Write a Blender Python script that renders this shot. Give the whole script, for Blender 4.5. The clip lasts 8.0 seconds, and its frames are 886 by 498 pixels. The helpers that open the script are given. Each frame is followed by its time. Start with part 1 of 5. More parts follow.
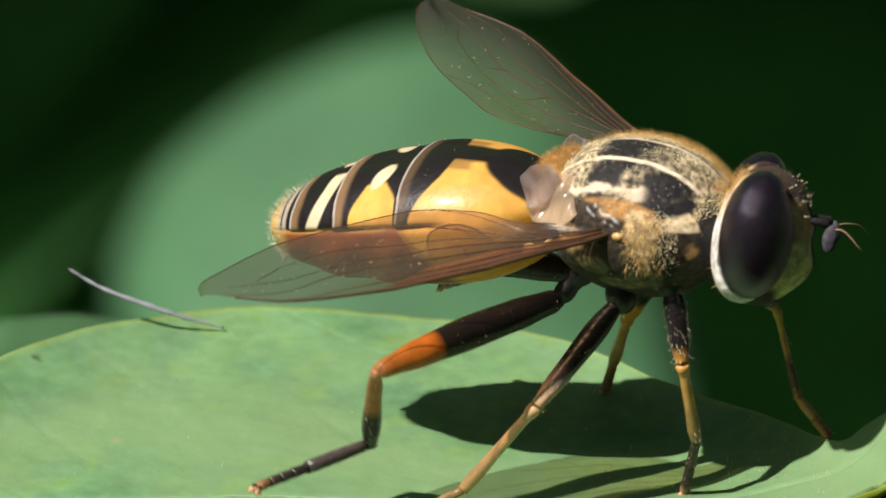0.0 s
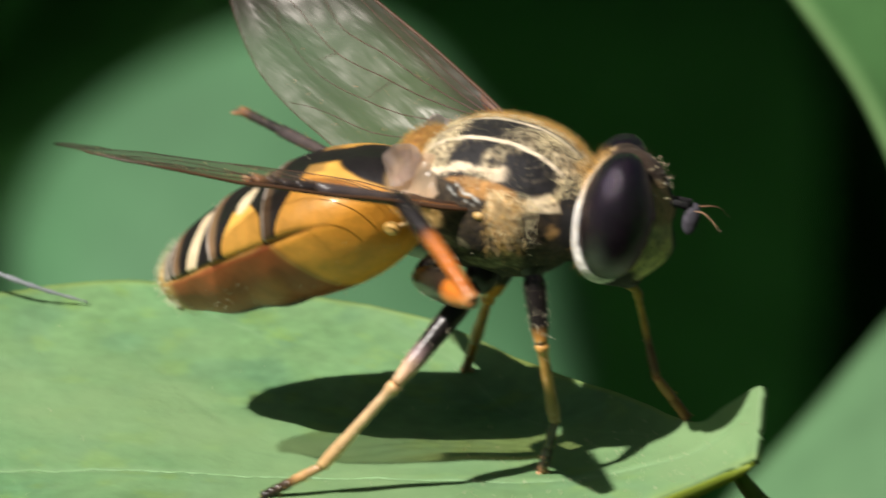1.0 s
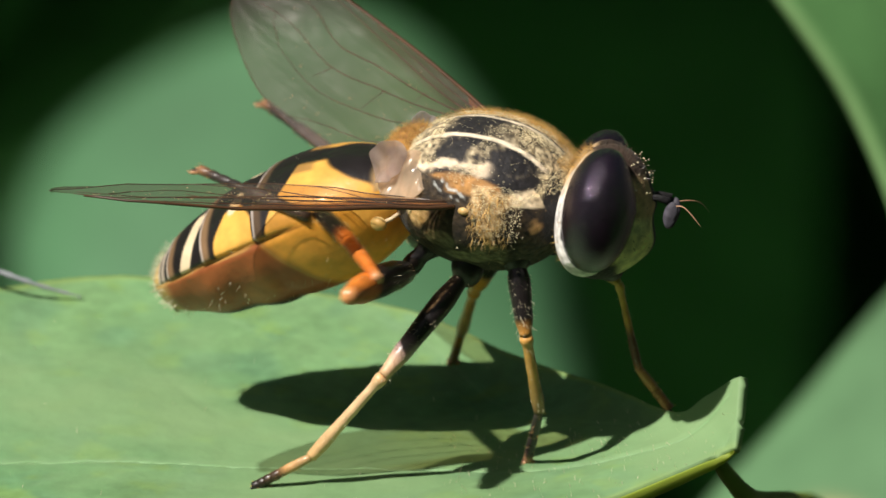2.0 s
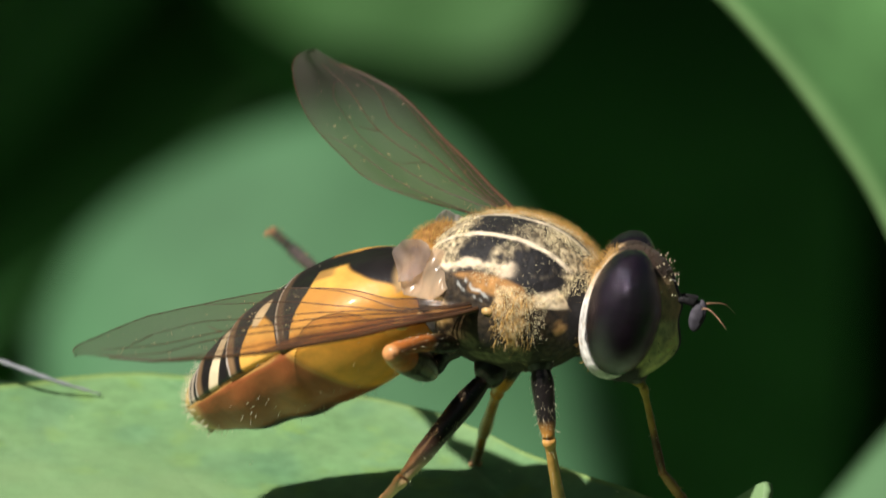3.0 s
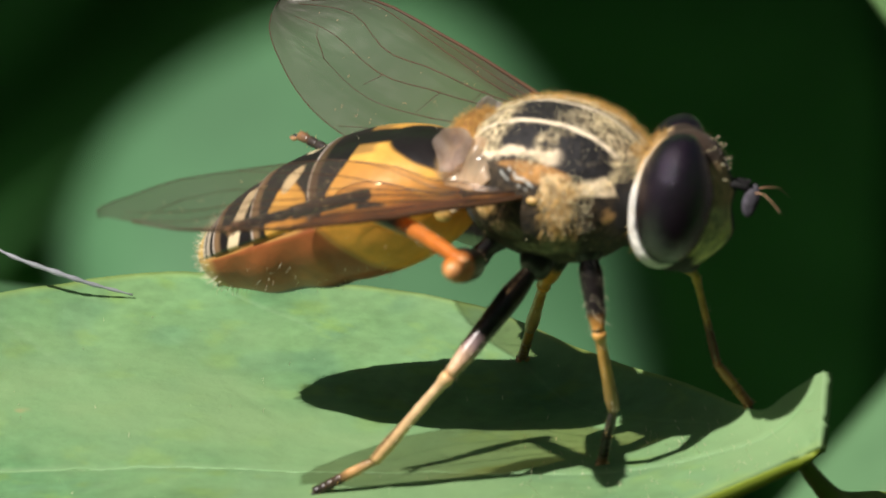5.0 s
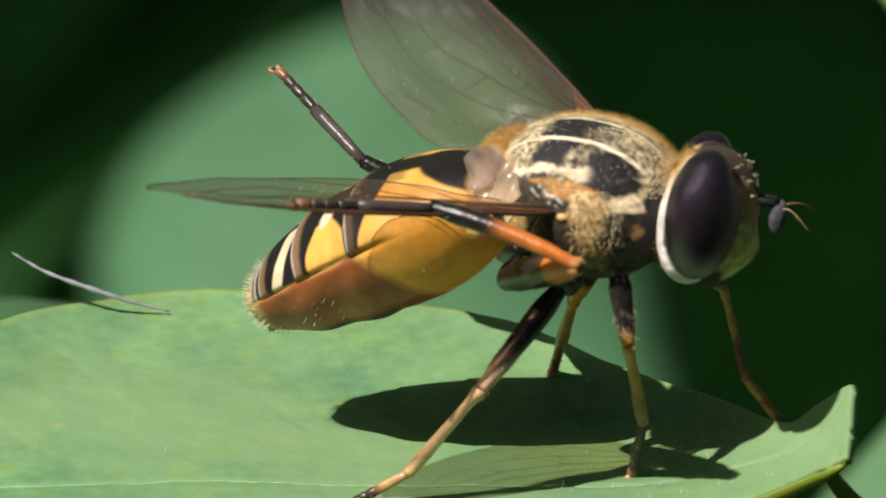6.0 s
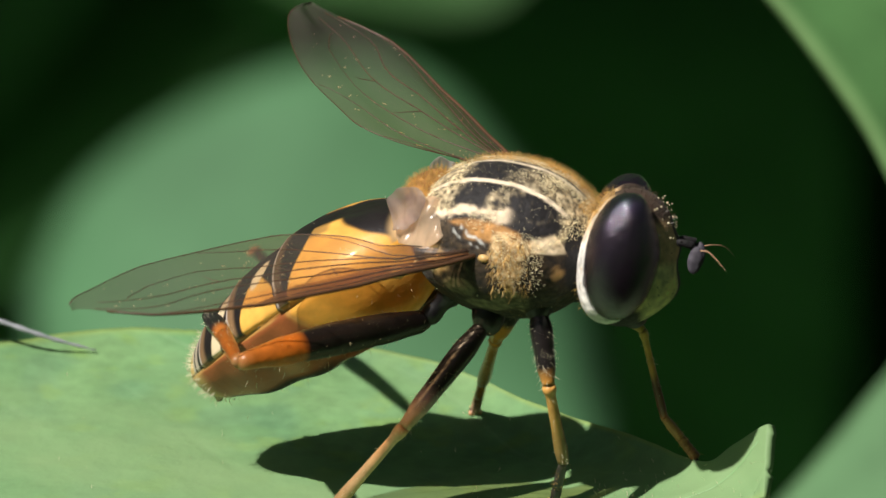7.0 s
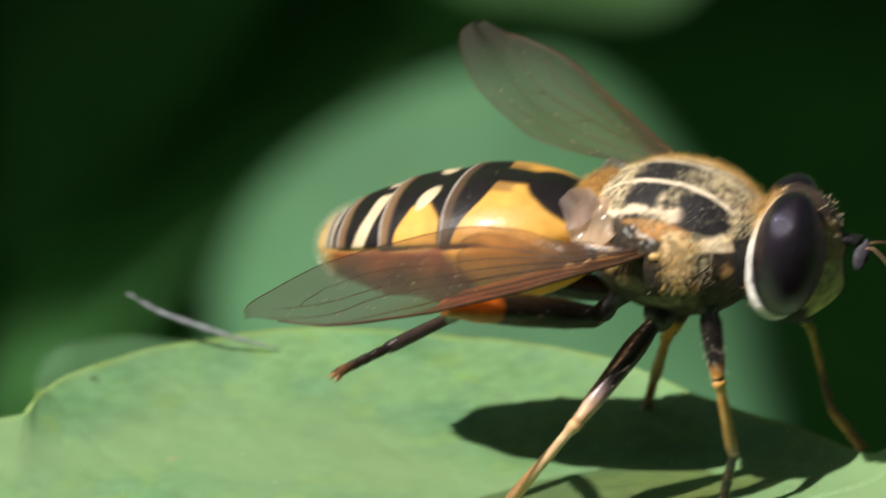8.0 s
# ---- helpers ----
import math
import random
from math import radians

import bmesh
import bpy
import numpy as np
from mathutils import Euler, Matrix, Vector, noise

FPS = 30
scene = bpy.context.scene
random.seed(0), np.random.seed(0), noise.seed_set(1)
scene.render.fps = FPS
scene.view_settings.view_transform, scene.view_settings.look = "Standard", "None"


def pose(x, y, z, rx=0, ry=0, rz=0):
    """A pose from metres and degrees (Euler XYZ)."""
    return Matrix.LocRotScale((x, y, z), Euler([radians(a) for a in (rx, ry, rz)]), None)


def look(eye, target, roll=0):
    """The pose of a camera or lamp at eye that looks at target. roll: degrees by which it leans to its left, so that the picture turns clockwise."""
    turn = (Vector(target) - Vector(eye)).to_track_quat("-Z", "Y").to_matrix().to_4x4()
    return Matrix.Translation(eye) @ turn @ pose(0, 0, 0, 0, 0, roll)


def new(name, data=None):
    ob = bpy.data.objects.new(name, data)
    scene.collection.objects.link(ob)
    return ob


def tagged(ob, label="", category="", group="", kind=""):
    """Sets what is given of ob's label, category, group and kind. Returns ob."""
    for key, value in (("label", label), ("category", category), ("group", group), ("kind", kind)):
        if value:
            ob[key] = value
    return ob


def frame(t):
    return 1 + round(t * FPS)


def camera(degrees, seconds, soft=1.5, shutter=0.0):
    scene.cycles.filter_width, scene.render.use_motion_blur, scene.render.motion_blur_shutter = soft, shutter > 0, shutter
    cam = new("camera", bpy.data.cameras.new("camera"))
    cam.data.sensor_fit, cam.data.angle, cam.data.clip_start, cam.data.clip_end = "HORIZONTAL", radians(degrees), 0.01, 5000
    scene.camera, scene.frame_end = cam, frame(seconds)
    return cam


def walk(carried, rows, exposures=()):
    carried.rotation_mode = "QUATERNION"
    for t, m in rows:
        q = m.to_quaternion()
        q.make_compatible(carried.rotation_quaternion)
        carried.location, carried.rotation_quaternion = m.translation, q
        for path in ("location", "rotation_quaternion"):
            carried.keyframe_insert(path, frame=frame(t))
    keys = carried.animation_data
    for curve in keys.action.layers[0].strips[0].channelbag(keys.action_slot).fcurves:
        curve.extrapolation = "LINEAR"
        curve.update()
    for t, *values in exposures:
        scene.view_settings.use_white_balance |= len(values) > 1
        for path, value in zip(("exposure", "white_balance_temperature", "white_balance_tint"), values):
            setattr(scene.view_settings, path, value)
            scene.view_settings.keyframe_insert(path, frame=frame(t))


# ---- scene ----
cam = camera(5.10, 8.0, soft=1.5, shutter=0.4)
# a macro lens: thin plane of sharpness through the fly
cam.data.dof.use_dof = True
cam.data.dof.focus_distance = 0.2032
cam.data.dof.aperture_fstop = 215.0
walk(cam, [
    (0, look((-0.00120, -0.18751, 0.07957), (-0.001137, 0.000019, 0.003857), 0.03)),
    (0.1, look((-0.00120, -0.18759, 0.07960), (-0.001192, -0.000046, 0.003696), 0.10)),
    (0.2, look((-0.00120, -0.18768, 0.07964), (-0.001205, -0.000103, 0.003555), 0.18)),
    (0.3, look((-0.00120, -0.18777, 0.07967), (-0.001113, -0.000089, 0.003590), 0.27)),
    (0.4, look((-0.00120, -0.18785, 0.07971), (-0.000979, -0.000027, 0.003743), 0.36)),
    (0.5, look((-0.00120, -0.18794, 0.07974), (-0.000887, 0.000011, 0.003837), 0.45)),
    (0.6, look((-0.00102, -0.18799, 0.07976), (-0.000519, 0.000036, 0.003899), 0.54)),
    (0.7, look((-0.00084, -0.18803, 0.07978), (-0.000193, 0.000038, 0.003903), 0.62)),
    (0.8, look((-0.00066, -0.18808, 0.07980), (0.000388, 0.000009, 0.003831), 0.73)),
    (0.9, look((-0.00048, -0.18812, 0.07982), (0.000823, -0.000052, 0.003681), 0.82)),
    (1, look((-0.00030, -0.18817, 0.07983), (0.001682, -0.000142, 0.003458), 0.97)),
    (1.1, look((-0.00022, -0.18947, 0.08036), (0.002189, -0.000198, 0.003320), 0.93)),
    (1.2, look((-0.00015, -0.19080, 0.08090), (0.002724, -0.000223, 0.003258), 0.90)),
    (2.3, look((0.00009, -0.19213, 0.08144), (0.001628, -0.000114, 0.003528), 0.74)),
    (2.4, look((0.00012, -0.19184, 0.08132), (0.001607, -0.000048, 0.003690), 0.78)),
    (2.5, look((0.00015, -0.19155, 0.08120), (0.001607, 0.000025, 0.003871), 0.83)),
    (2.6, look((0.00018, -0.19124, 0.08107), (0.001616, 0.000129, 0.004130), 0.92)),
    (2.7, look((0.00021, -0.19092, 0.08095), (0.001543, 0.000217, 0.004347), 1.00)),
    (2.8, look((0.00024, -0.19060, 0.08082), (0.001504, 0.000319, 0.004599), 1.09)),
    (2.9, look((0.00027, -0.19028, 0.08069), (0.001574, 0.000434, 0.004884), 1.18)),
    (3, look((0.00030, -0.18997, 0.08056), (0.001458, 0.000589, 0.005267), 1.26)),
    (3.1, look((0.00030, -0.18936, 0.08032), (0.001467, 0.000635, 0.005382), 1.05)),
    (3.2, look((0.00030, -0.18876, 0.08007), (0.001479, 0.000614, 0.005329), 0.84)),
    (3.3, look((0.00030, -0.18815, 0.07983), (0.001421, 0.000484, 0.005008), 0.63)),
    (3.4, look((0.00030, -0.18756, 0.07959), (0.001362, 0.000315, 0.004590), 0.41)),
    (3.5, look((0.00030, -0.18696, 0.07935), (0.001335, 0.000242, 0.004408), 0.20)),
    (3.6, look((0.00030, -0.18674, 0.07926), (0.001286, 0.000056, 0.003948), 0.06)),
    (3.7, look((0.00030, -0.18651, 0.07917), (0.001182, -0.000090, 0.003588), -0.08)),
    (3.8, look((0.00030, -0.18629, 0.07908), (0.001291, -0.000248, 0.003196), -0.19)),
    (3.9, look((0.00030, -0.18607, 0.07899), (0.001240, -0.000259, 0.003168), -0.33)),
    (4, look((0.00030, -0.18584, 0.07890), (0.001120, -0.000163, 0.003406), -0.47)),
    (4.1, look((0.00027, -0.18489, 0.07851), (0.001059, -0.000033, 0.003728), -0.41)),
    (4.2, look((0.00024, -0.18394, 0.07813), (0.000995, -0.000010, 0.003786), -0.36)),
    (5.3, look((0.00000, -0.18300, 0.07775), (0.000511, -0.000296, 0.003077), 0.08)),
    (5.4, look((0.00000, -0.18421, 0.07824), (0.000284, -0.000107, 0.003544), 0.04)),
    (5.5, look((0.00000, -0.18544, 0.07873), (0.000000, 0.000000, 0.003810), -0.00)),
    (5.6, look((-0.00002, -0.18549, 0.07875), (-0.000232, 0.000165, 0.004219), -0.07)),
    (5.7, look((-0.00005, -0.18554, 0.07877), (-0.000304, 0.000220, 0.004355), -0.13)),
    (5.8, look((-0.00007, -0.18559, 0.07879), (-0.000340, 0.000208, 0.004326), -0.18)),
    (5.9, look((-0.00010, -0.18565, 0.07882), (-0.000236, 0.000063, 0.003967), -0.21)),
    (6, look((-0.00012, -0.18570, 0.07884), (-0.000009, -0.000122, 0.003509), -0.23)),
    (6.1, look((-0.00008, -0.18570, 0.07884), (0.000267, -0.000116, 0.003524), -0.26)),
    (6.2, look((-0.00004, -0.18570, 0.07884), (0.000599, 0.000077, 0.004000), -0.29)),
    (6.3, look((0.00001, -0.18570, 0.07884), (0.000754, 0.000256, 0.004443), -0.34)),
    (6.4, look((0.00005, -0.18570, 0.07884), (0.001046, 0.000181, 0.004259), -0.37)),
    (6.5, look((0.00009, -0.18570, 0.07884), (0.001159, 0.000041, 0.003911), -0.42)),
    (6.6, look((0.00012, -0.18619, 0.07903), (0.001413, -0.000138, 0.003468), -0.30)),
    (6.7, look((0.00015, -0.18668, 0.07923), (0.001565, -0.000184, 0.003355), -0.20)),
    (6.8, look((0.00018, -0.18717, 0.07943), (0.001756, -0.000109, 0.003541), -0.09)),
    (6.9, look((0.00021, -0.18767, 0.07963), (0.001732, 0.000008, 0.003829), -0.01)),
    (7, look((0.00024, -0.18816, 0.07983), (0.001562, 0.000186, 0.004270), 0.06)),
    (7.1, look((0.00028, -0.18869, 0.08005), (0.001328, 0.000161, 0.004209), -0.06)),
    (7.2, look((0.00031, -0.18922, 0.08026), (0.000872, -0.000113, 0.003529), -0.21)),
    (7.3, look((0.00035, -0.18975, 0.08047), (0.000593, -0.000322, 0.003014), -0.34)),
    (7.4, look((0.00038, -0.19028, 0.08069), (0.000204, -0.000408, 0.002801), -0.48)),
    (7.5, look((0.00042, -0.19082, 0.08091), (-0.000056, -0.000344, 0.002959), -0.60)),
    (7.6, look((0.00042, -0.19137, 0.08113), (-0.000370, -0.000126, 0.003498), -0.52)),
    (7.7, look((0.00042, -0.19192, 0.08135), (-0.000799, 0.000134, 0.004141), -0.45)),
    (7.8, look((0.00040, -0.19234, 0.08152), (-0.001180, 0.000368, 0.004720), -0.54)),
    (7.9, look((0.00038, -0.19275, 0.08169), (-0.001495, 0.000340, 0.004652), -0.62)),
    (8, look((0.00036, -0.19316, 0.08185), (-0.002038, 0.000188, 0.004274), -0.73)),
])

# ---- light ----
SUN = Vector((-0.58, -0.37, 1.0)).normalized()      # towards the sun
world = bpy.data.worlds.new("sky")
scene.world = world
world.use_nodes = True
wn = world.node_tree
sky = wn.nodes.new("ShaderNodeTexSky")
sky.sky_type, sky.sun_disc = "NISHITA", False
sky.air_density, sky.dust_density = 0.7, 4.0          # hazy summer sky
sky.sun_elevation = math.asin(SUN.z)
sky.sun_rotation = math.atan2(SUN.x, SUN.y)
wn.links.new(sky.outputs[0], wn.nodes["Background"].inputs[0])
wn.nodes["Background"].inputs[1].default_value = 0.018
lamp = bpy.data.lights.new("sun", "SUN")
lamp.energy, lamp.angle, lamp.color = 5.2, radians(0.9), (1.0, 0.94, 0.87)
sun = new("sun", lamp)
sun.matrix_basis = look(SUN, (0, 0, 0))
scene.view_settings.exposure = 0.36

MM = 0.001


# ---- materials ----
def material(name, colour=(0.5, 0.5, 0.5), rough=0.5, attr=False, grain=(400.0, 0.25), blotch=(60.0, 0.2), bump=0.0,
             bump_scale=2000.0, spec=0.5, sheen=0.0, trans=0.0, coat=0.0, alpha=1.0, hue=None):
    """Principled surface: a base colour (or the painted marking 'tint'), varied at two scales, with fine relief."""
    m = bpy.data.materials.new(name)
    m.use_nodes = True
    nt = m.node_tree
    nodes, links = nt.nodes, nt.links
    p = nodes["Principled BSDF"]
    tc = nodes.new("ShaderNodeTexCoord")
    if attr:
        src = nodes.new("ShaderNodeAttribute")
        src.attribute_name = "tint"
        col = src.outputs["Color"]
    else:
        src = nodes.new("ShaderNodeRGB")
        src.outputs[0].default_value = (*colour, 1)
        col = src.outputs[0]
    for scale, amount in (grain, blotch):
        if amount <= 0:
            continue
        n = nodes.new("ShaderNodeTexNoise")
        n.inputs["Scale"].default_value, n.inputs["Detail"].default_value = scale, 5.0
        links.new(tc.outputs["Object"], n.inputs["Vector"])
        r = nodes.new("ShaderNodeMapRange")
        r.inputs[1].default_value, r.inputs[2].default_value = 0.3, 0.7
        r.inputs[3].default_value, r.inputs[4].default_value = 1 - amount, 1 + amount
        links.new(n.outputs["Fac"], r.inputs[0])
        mx = nodes.new("ShaderNodeVectorMath")
        mx.operation = "SCALE"
        links.new(col, mx.inputs[0])
        links.new(r.outputs[0], mx.inputs["Scale"])
        col = mx.outputs[0]
    if hue:
        n = nodes.new("ShaderNodeTexNoise")
        n.inputs["Scale"].default_value, n.inputs["Detail"].default_value = hue[0], 3.0
        links.new(tc.outputs["Object"], n.inputs["Vector"])
        r = nodes.new("ShaderNodeMapRange")
        r.inputs[1].default_value, r.inputs[2].default_value = 0.4, 0.65
        links.new(n.outputs["Fac"], r.inputs[0])
        mix = nodes.new("ShaderNodeMix")
        mix.data_type = "RGBA"
        mix.inputs[7].default_value = (*hue[1], 1)
        links.new(col, mix.inputs[6])
        links.new(r.outputs[0], mix.inputs[0])
        col = mix.outputs[2]
    links.new(col, p.inputs["Base Color"])
    p.inputs["Roughness"].default_value = rough
    p.inputs["Specular IOR Level"].default_value = spec
    p.inputs["Sheen Weight"].default_value = sheen
    p.inputs["Coat Weight"].default_value = coat
    p.inputs["Coat Roughness"].default_value = 0.12
    p.inputs["Alpha"].default_value = alpha
    if bump > 0:
        n = nodes.new("ShaderNodeTexNoise")
        n.inputs["Scale"].default_value, n.inputs["Detail"].default_value = bump_scale, 4.0
        links.new(tc.outputs["Object"], n.inputs["Vector"])
        b = nodes.new("ShaderNodeBump")
        b.inputs["Strength"].default_value, b.inputs["Distance"].default_value = bump, 0.00005
        links.new(n.outputs["Fac"], b.inputs["Height"])
        links.new(b.outputs[0], p.inputs["Normal"])
    if trans > 0:
        t = nodes.new("ShaderNodeBsdfTranslucent")
        links.new(col, t.inputs["Color"])
        s = nodes.new("ShaderNodeMixShader")
        s.inputs[0].default_value = trans
        links.new(p.outputs[0], s.inputs[1])
        links.new(t.outputs[0], s.inputs[2])
        links.new(s.outputs[0], nodes["Material Output"].inputs[0])
    return m


CUTICLE = material("cuticle", attr=True, coat=0.22, rough=0.42, grain=(2600, 0.14), blotch=(500, 0.12), bump=0.25, bump_scale=6000, trans=0.26)
DUSTED = material("dusted_cuticle", attr=True, rough=0.7, grain=(5200, 0.35), blotch=(1100, 0.22), bump=0.8, bump_scale=7000, sheen=0.04, spec=0.35)
CHITIN = material("leg_chitin", attr=True, spec=0.42, rough=0.32, grain=(3500, 0.2), blotch=(800, 0.15), bump=0.35, bump_scale=6000)
HAIR_GOLD = material("golden_hair", (0.66, 0.42, 0.13), rough=0.45, grain=(3000, 0.2), blotch=(700, 0.3), trans=0.35)
HAIR_PALE = material("pale_hair", (0.80, 0.72, 0.52), rough=0.45, grain=(3000, 0.15), blotch=(700, 0.15), trans=0.35)
HAIR_DARK = material("dark_bristle", (0.05, 0.035, 0.02), rough=0.4, grain=(3000, 0.2), blotch=(700, 0.2))
POLLEN = material("pollen", (0.88, 0.79, 0.52), rough=0.16, grain=(6000, 0.2), blotch=(900, 0.2), trans=0.2)
VEIN = material("wing_vein", (0.060, 0.026, 0.010), rough=0.5, grain=(1500, 0.2), blotch=(300, 0.3))
SQUAMA = material("squama", (0.70, 0.62, 0.60), alpha=0.17, rough=0.16, grain=(2500, 0.15), blotch=(700, 0.15), bump=0.4, bump_scale=2500, trans=0.5)
SQUAMA_FAWN = material("fawn_squama", (0.80, 0.62, 0.44), alpha=0.42, rough=0.16, grain=(2500, 0.15), blotch=(900, 0.3), bump=0.5, bump_scale=2500, trans=0.4)
AMBER_FILM = material("amber_film", (0.64, 0.30, 0.06), alpha=0.5, rough=0.3, grain=(1500, 0.3), blotch=(500, 0.3), bump=0.4, bump_scale=2500, trans=0.45)
SILK = material("white_fibre", (0.42, 0.43, 0.48), alpha=0.75, rough=0.5, grain=(2000, 0.1), blotch=(300, 0.1), trans=0.3)
LEAF = material("leaf_blade", attr=True, rough=0.52, grain=(2400, 0.13), blotch=(420, 0.16), bump=0.8, bump_scale=1900, spec=0.16, trans=0.26,
                hue=(190, (0.238, 0.38, 0.178)))
LEAF_REAR = material("rear_leaf", (0.11, 0.26, 0.10), rough=0.5, grain=(300, 0.08), blotch=(60, 0.15), trans=0.3)
LEAF_SIDE = material("side_leaf", attr=True, spec=0.2, rough=0.6, grain=(500, 0.10), blotch=(120, 0.14), bump=0.3, bump_scale=900, trans=0.3)
# lighter green; on the hanging leaves it makes up for light they lack
BRIGHT_LEAF = material("bright_leaf", (0.16, 0.40, 0.11), rough=0.6, grain=(80, 0.15), blotch=(9, 0.25), trans=0.6, spec=0.2)
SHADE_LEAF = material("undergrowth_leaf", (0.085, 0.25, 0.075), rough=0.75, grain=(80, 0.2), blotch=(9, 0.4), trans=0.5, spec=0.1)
SOIL = material("soil", (0.035, 0.030, 0.020), rough=0.9, grain=(60, 0.3), blotch=(6, 0.4), bump=0.5, bump_scale=80)
MARGIN = material("leaf_margin", (0.36, 0.46, 0.06), rough=0.5, grain=(900, 0.1), blotch=(200, 0.2), trans=0.5)
RIB = material("leaf_rib", (0.21, 0.38, 0.17), rough=0.5, grain=(900, 0.1), blotch=(150, 0.15), trans=0.2)
STEM = material("stem_skin", (0.30, 0.40, 0.08), rough=0.5, grain=(600, 0.15), blotch=(150, 0.2), trans=0.45)


def eye_facets():
    """Dark compound eye: a close pattern of tiny domed lenses that spreads the highlight."""
    m = material("compound_eye", (0.008, 0.005, 0.008), rough=0.035, grain=(9000, 0.3), blotch=(500, 0.2), spec=0.6)
    nodes, links = m.node_tree.nodes, m.node_tree.links
    p = nodes["Principled BSDF"]
    p.inputs["Specular Tint"].default_value = (0.90, 0.80, 1.0, 1)
    p.inputs["IOR"].default_value = 1.9
    tc = nodes.new("ShaderNodeTexCoord")
    v = nodes.new("ShaderNodeTexVoronoi")
    v.inputs["Scale"].default_value, v.inputs["Randomness"].default_value = 26000, 0.35
    links.new(tc.outputs["Object"], v.inputs["Vector"])
    sq = nodes.new("ShaderNodeMath")
    sq.operation = "POWER"
    sq.inputs[1].default_value = 2.0
    links.new(v.outputs["Distance"], sq.inputs[0])
    b = nodes.new("ShaderNodeBump")
    b.invert = True
    b.inputs["Strength"].default_value, b.inputs["Distance"].default_value = 0.66, 0.000018
    links.new(sq.outputs[0], b.inputs["Height"])
    links.new(b.outputs[0], p.inputs["Normal"])
    return m


EYE = eye_facets()


def membrane():
    """Clear, faintly smoky wing film with a wet-looking gloss and fine wrinkles."""
    m = bpy.data.materials.new("wing_membrane")
    m.use_nodes = True
    nt = m.node_tree
    nodes, links = nt.nodes, nt.links
    p = nodes["Principled BSDF"]
    p.inputs["Base Color"].default_value = (0.24, 0.205, 0.18, 1)
    p.inputs["Roughness"].default_value = 0.30
    p.inputs["Specular IOR Level"].default_value = 0.35
    tc = nodes.new("ShaderNodeTexCoord")
    n = nodes.new("ShaderNodeTexNoise")
    n.inputs["Scale"].default_value, n.inputs["Detail"].default_value = 1.0, 3
    long = nodes.new("ShaderNodeVectorMath")
    long.operation = "MULTIPLY"
    long.inputs[1].default_value = (420, 2300, 1200)
    links.new(tc.outputs["Object"], long.inputs[0])
    links.new(long.outputs[0], n.inputs["Vector"])
    b = nodes.new("ShaderNodeBump")
    b.inputs["Strength"].default_value, b.inputs["Distance"].default_value = 0.6, 0.0001
    links.new(n.outputs["Fac"], b.inputs["Height"])
    links.new(b.outputs[0], p.inputs["Normal"])
    t = nodes.new("ShaderNodeBsdfTransparent")
    at = nodes.new("ShaderNodeAttribute")
    at.attribute_name = "tint"
    links.new(at.outputs["Color"], t.inputs["Color"])
    s = nodes.new("ShaderNodeMixShader")
    s.inputs[0].default_value = 0.13
    links.new(t.outputs[0], s.inputs[1])
    links.new(p.outputs[0], s.inputs[2])
    # the gloss of the thin film
    g = nodes.new("ShaderNodeBsdfGlossy")
    g.inputs["Roughness"].default_value = 0.36
    g.inputs["Color"].default_value = (1.0, 0.91, 0.89, 1)
    links.new(b.outputs[0], g.inputs["Normal"])
    fr = nodes.new("ShaderNodeLayerWeight")
    fr.inputs["Blend"].default_value = 0.5
    pw = nodes.new("ShaderNodeMath")
    pw.operation = "POWER"
    pw.inputs[1].default_value = 2.5
    links.new(fr.outputs["Facing"], pw.inputs[0])
    mr = nodes.new("ShaderNodeMapRange")
    mr.inputs[3].default_value, mr.inputs[4].default_value = 0.016, 0.060
    links.new(pw.outputs[0], mr.inputs[0])
    s2 = nodes.new("ShaderNodeMixShader")
    links.new(mr.outputs[0], s2.inputs[0])
    links.new(s.outputs[0], s2.inputs[1])
    links.new(g.outputs[0], s2.inputs[2])
    links.new(s2.outputs[0], nodes["Material Output"].inputs[0])
    return m


MEMBRANE = membrane()


# ---- mesh helpers (all lengths in millimetres) ----
def part(name, mesh, mat, parent=None, label=""):
    ob = new(name, mesh)
    mesh.materials.append(mat)
    if parent is not None:
        ob.parent = parent
    return tagged(ob, label)


def mesh_of(name, verts, faces, colours=None, smooth=True):
    me = bpy.data.meshes.new(name)
    me.from_pydata([(v[0] * MM, v[1] * MM, v[2] * MM) for v in verts], [], faces)
    if smooth:
        me.polygons.foreach_set("use_smooth", [True] * len(me.polygons))
    if colours is not None:
        a = me.color_attributes.new("tint", "FLOAT_COLOR", "POINT")
        a.data.foreach_set("color", [c for col in colours for c in (col[0], col[1], col[2], 1.0)])
    me.update()
    return me


def sheet(name, fn, nu, nv, paint=None, wrap=False):
    """A grid surface from fn(u, v), u and v from 0 to 1; wrap closes it in v."""
    verts, cols, faces = [], [], []
    cv = nv if wrap else nv + 1
    for i in range(nu + 1):
        for j in range(cv):
            u, v = i / nu, j / nv
            p = fn(u, v)
            verts.append(p)
            if paint:
                cols.append(paint(u, v, p))
    for i in range(nu):
        for j in range(nv):
            a, b = i * cv + j, i * cv + (j + 1) % cv
            faces.append((a, b, b + cv, a + cv))
    return mesh_of(name, verts, faces, cols if paint else None)


def mixc(a, b, f):
    f = min(1.0, max(0.0, f))
    return tuple(x + (y - x) * f for x, y in zip(a, b))


def step(x, a, b):
    f = min(1.0, max(0.0, (x - a) / (b - a)))
    return f * f * (3 - 2 * f)


def lumps(p, s, k=0.0):
    return noise.noise(Vector((p[0] * s + k, p[1] * s - k, p[2] * s)))


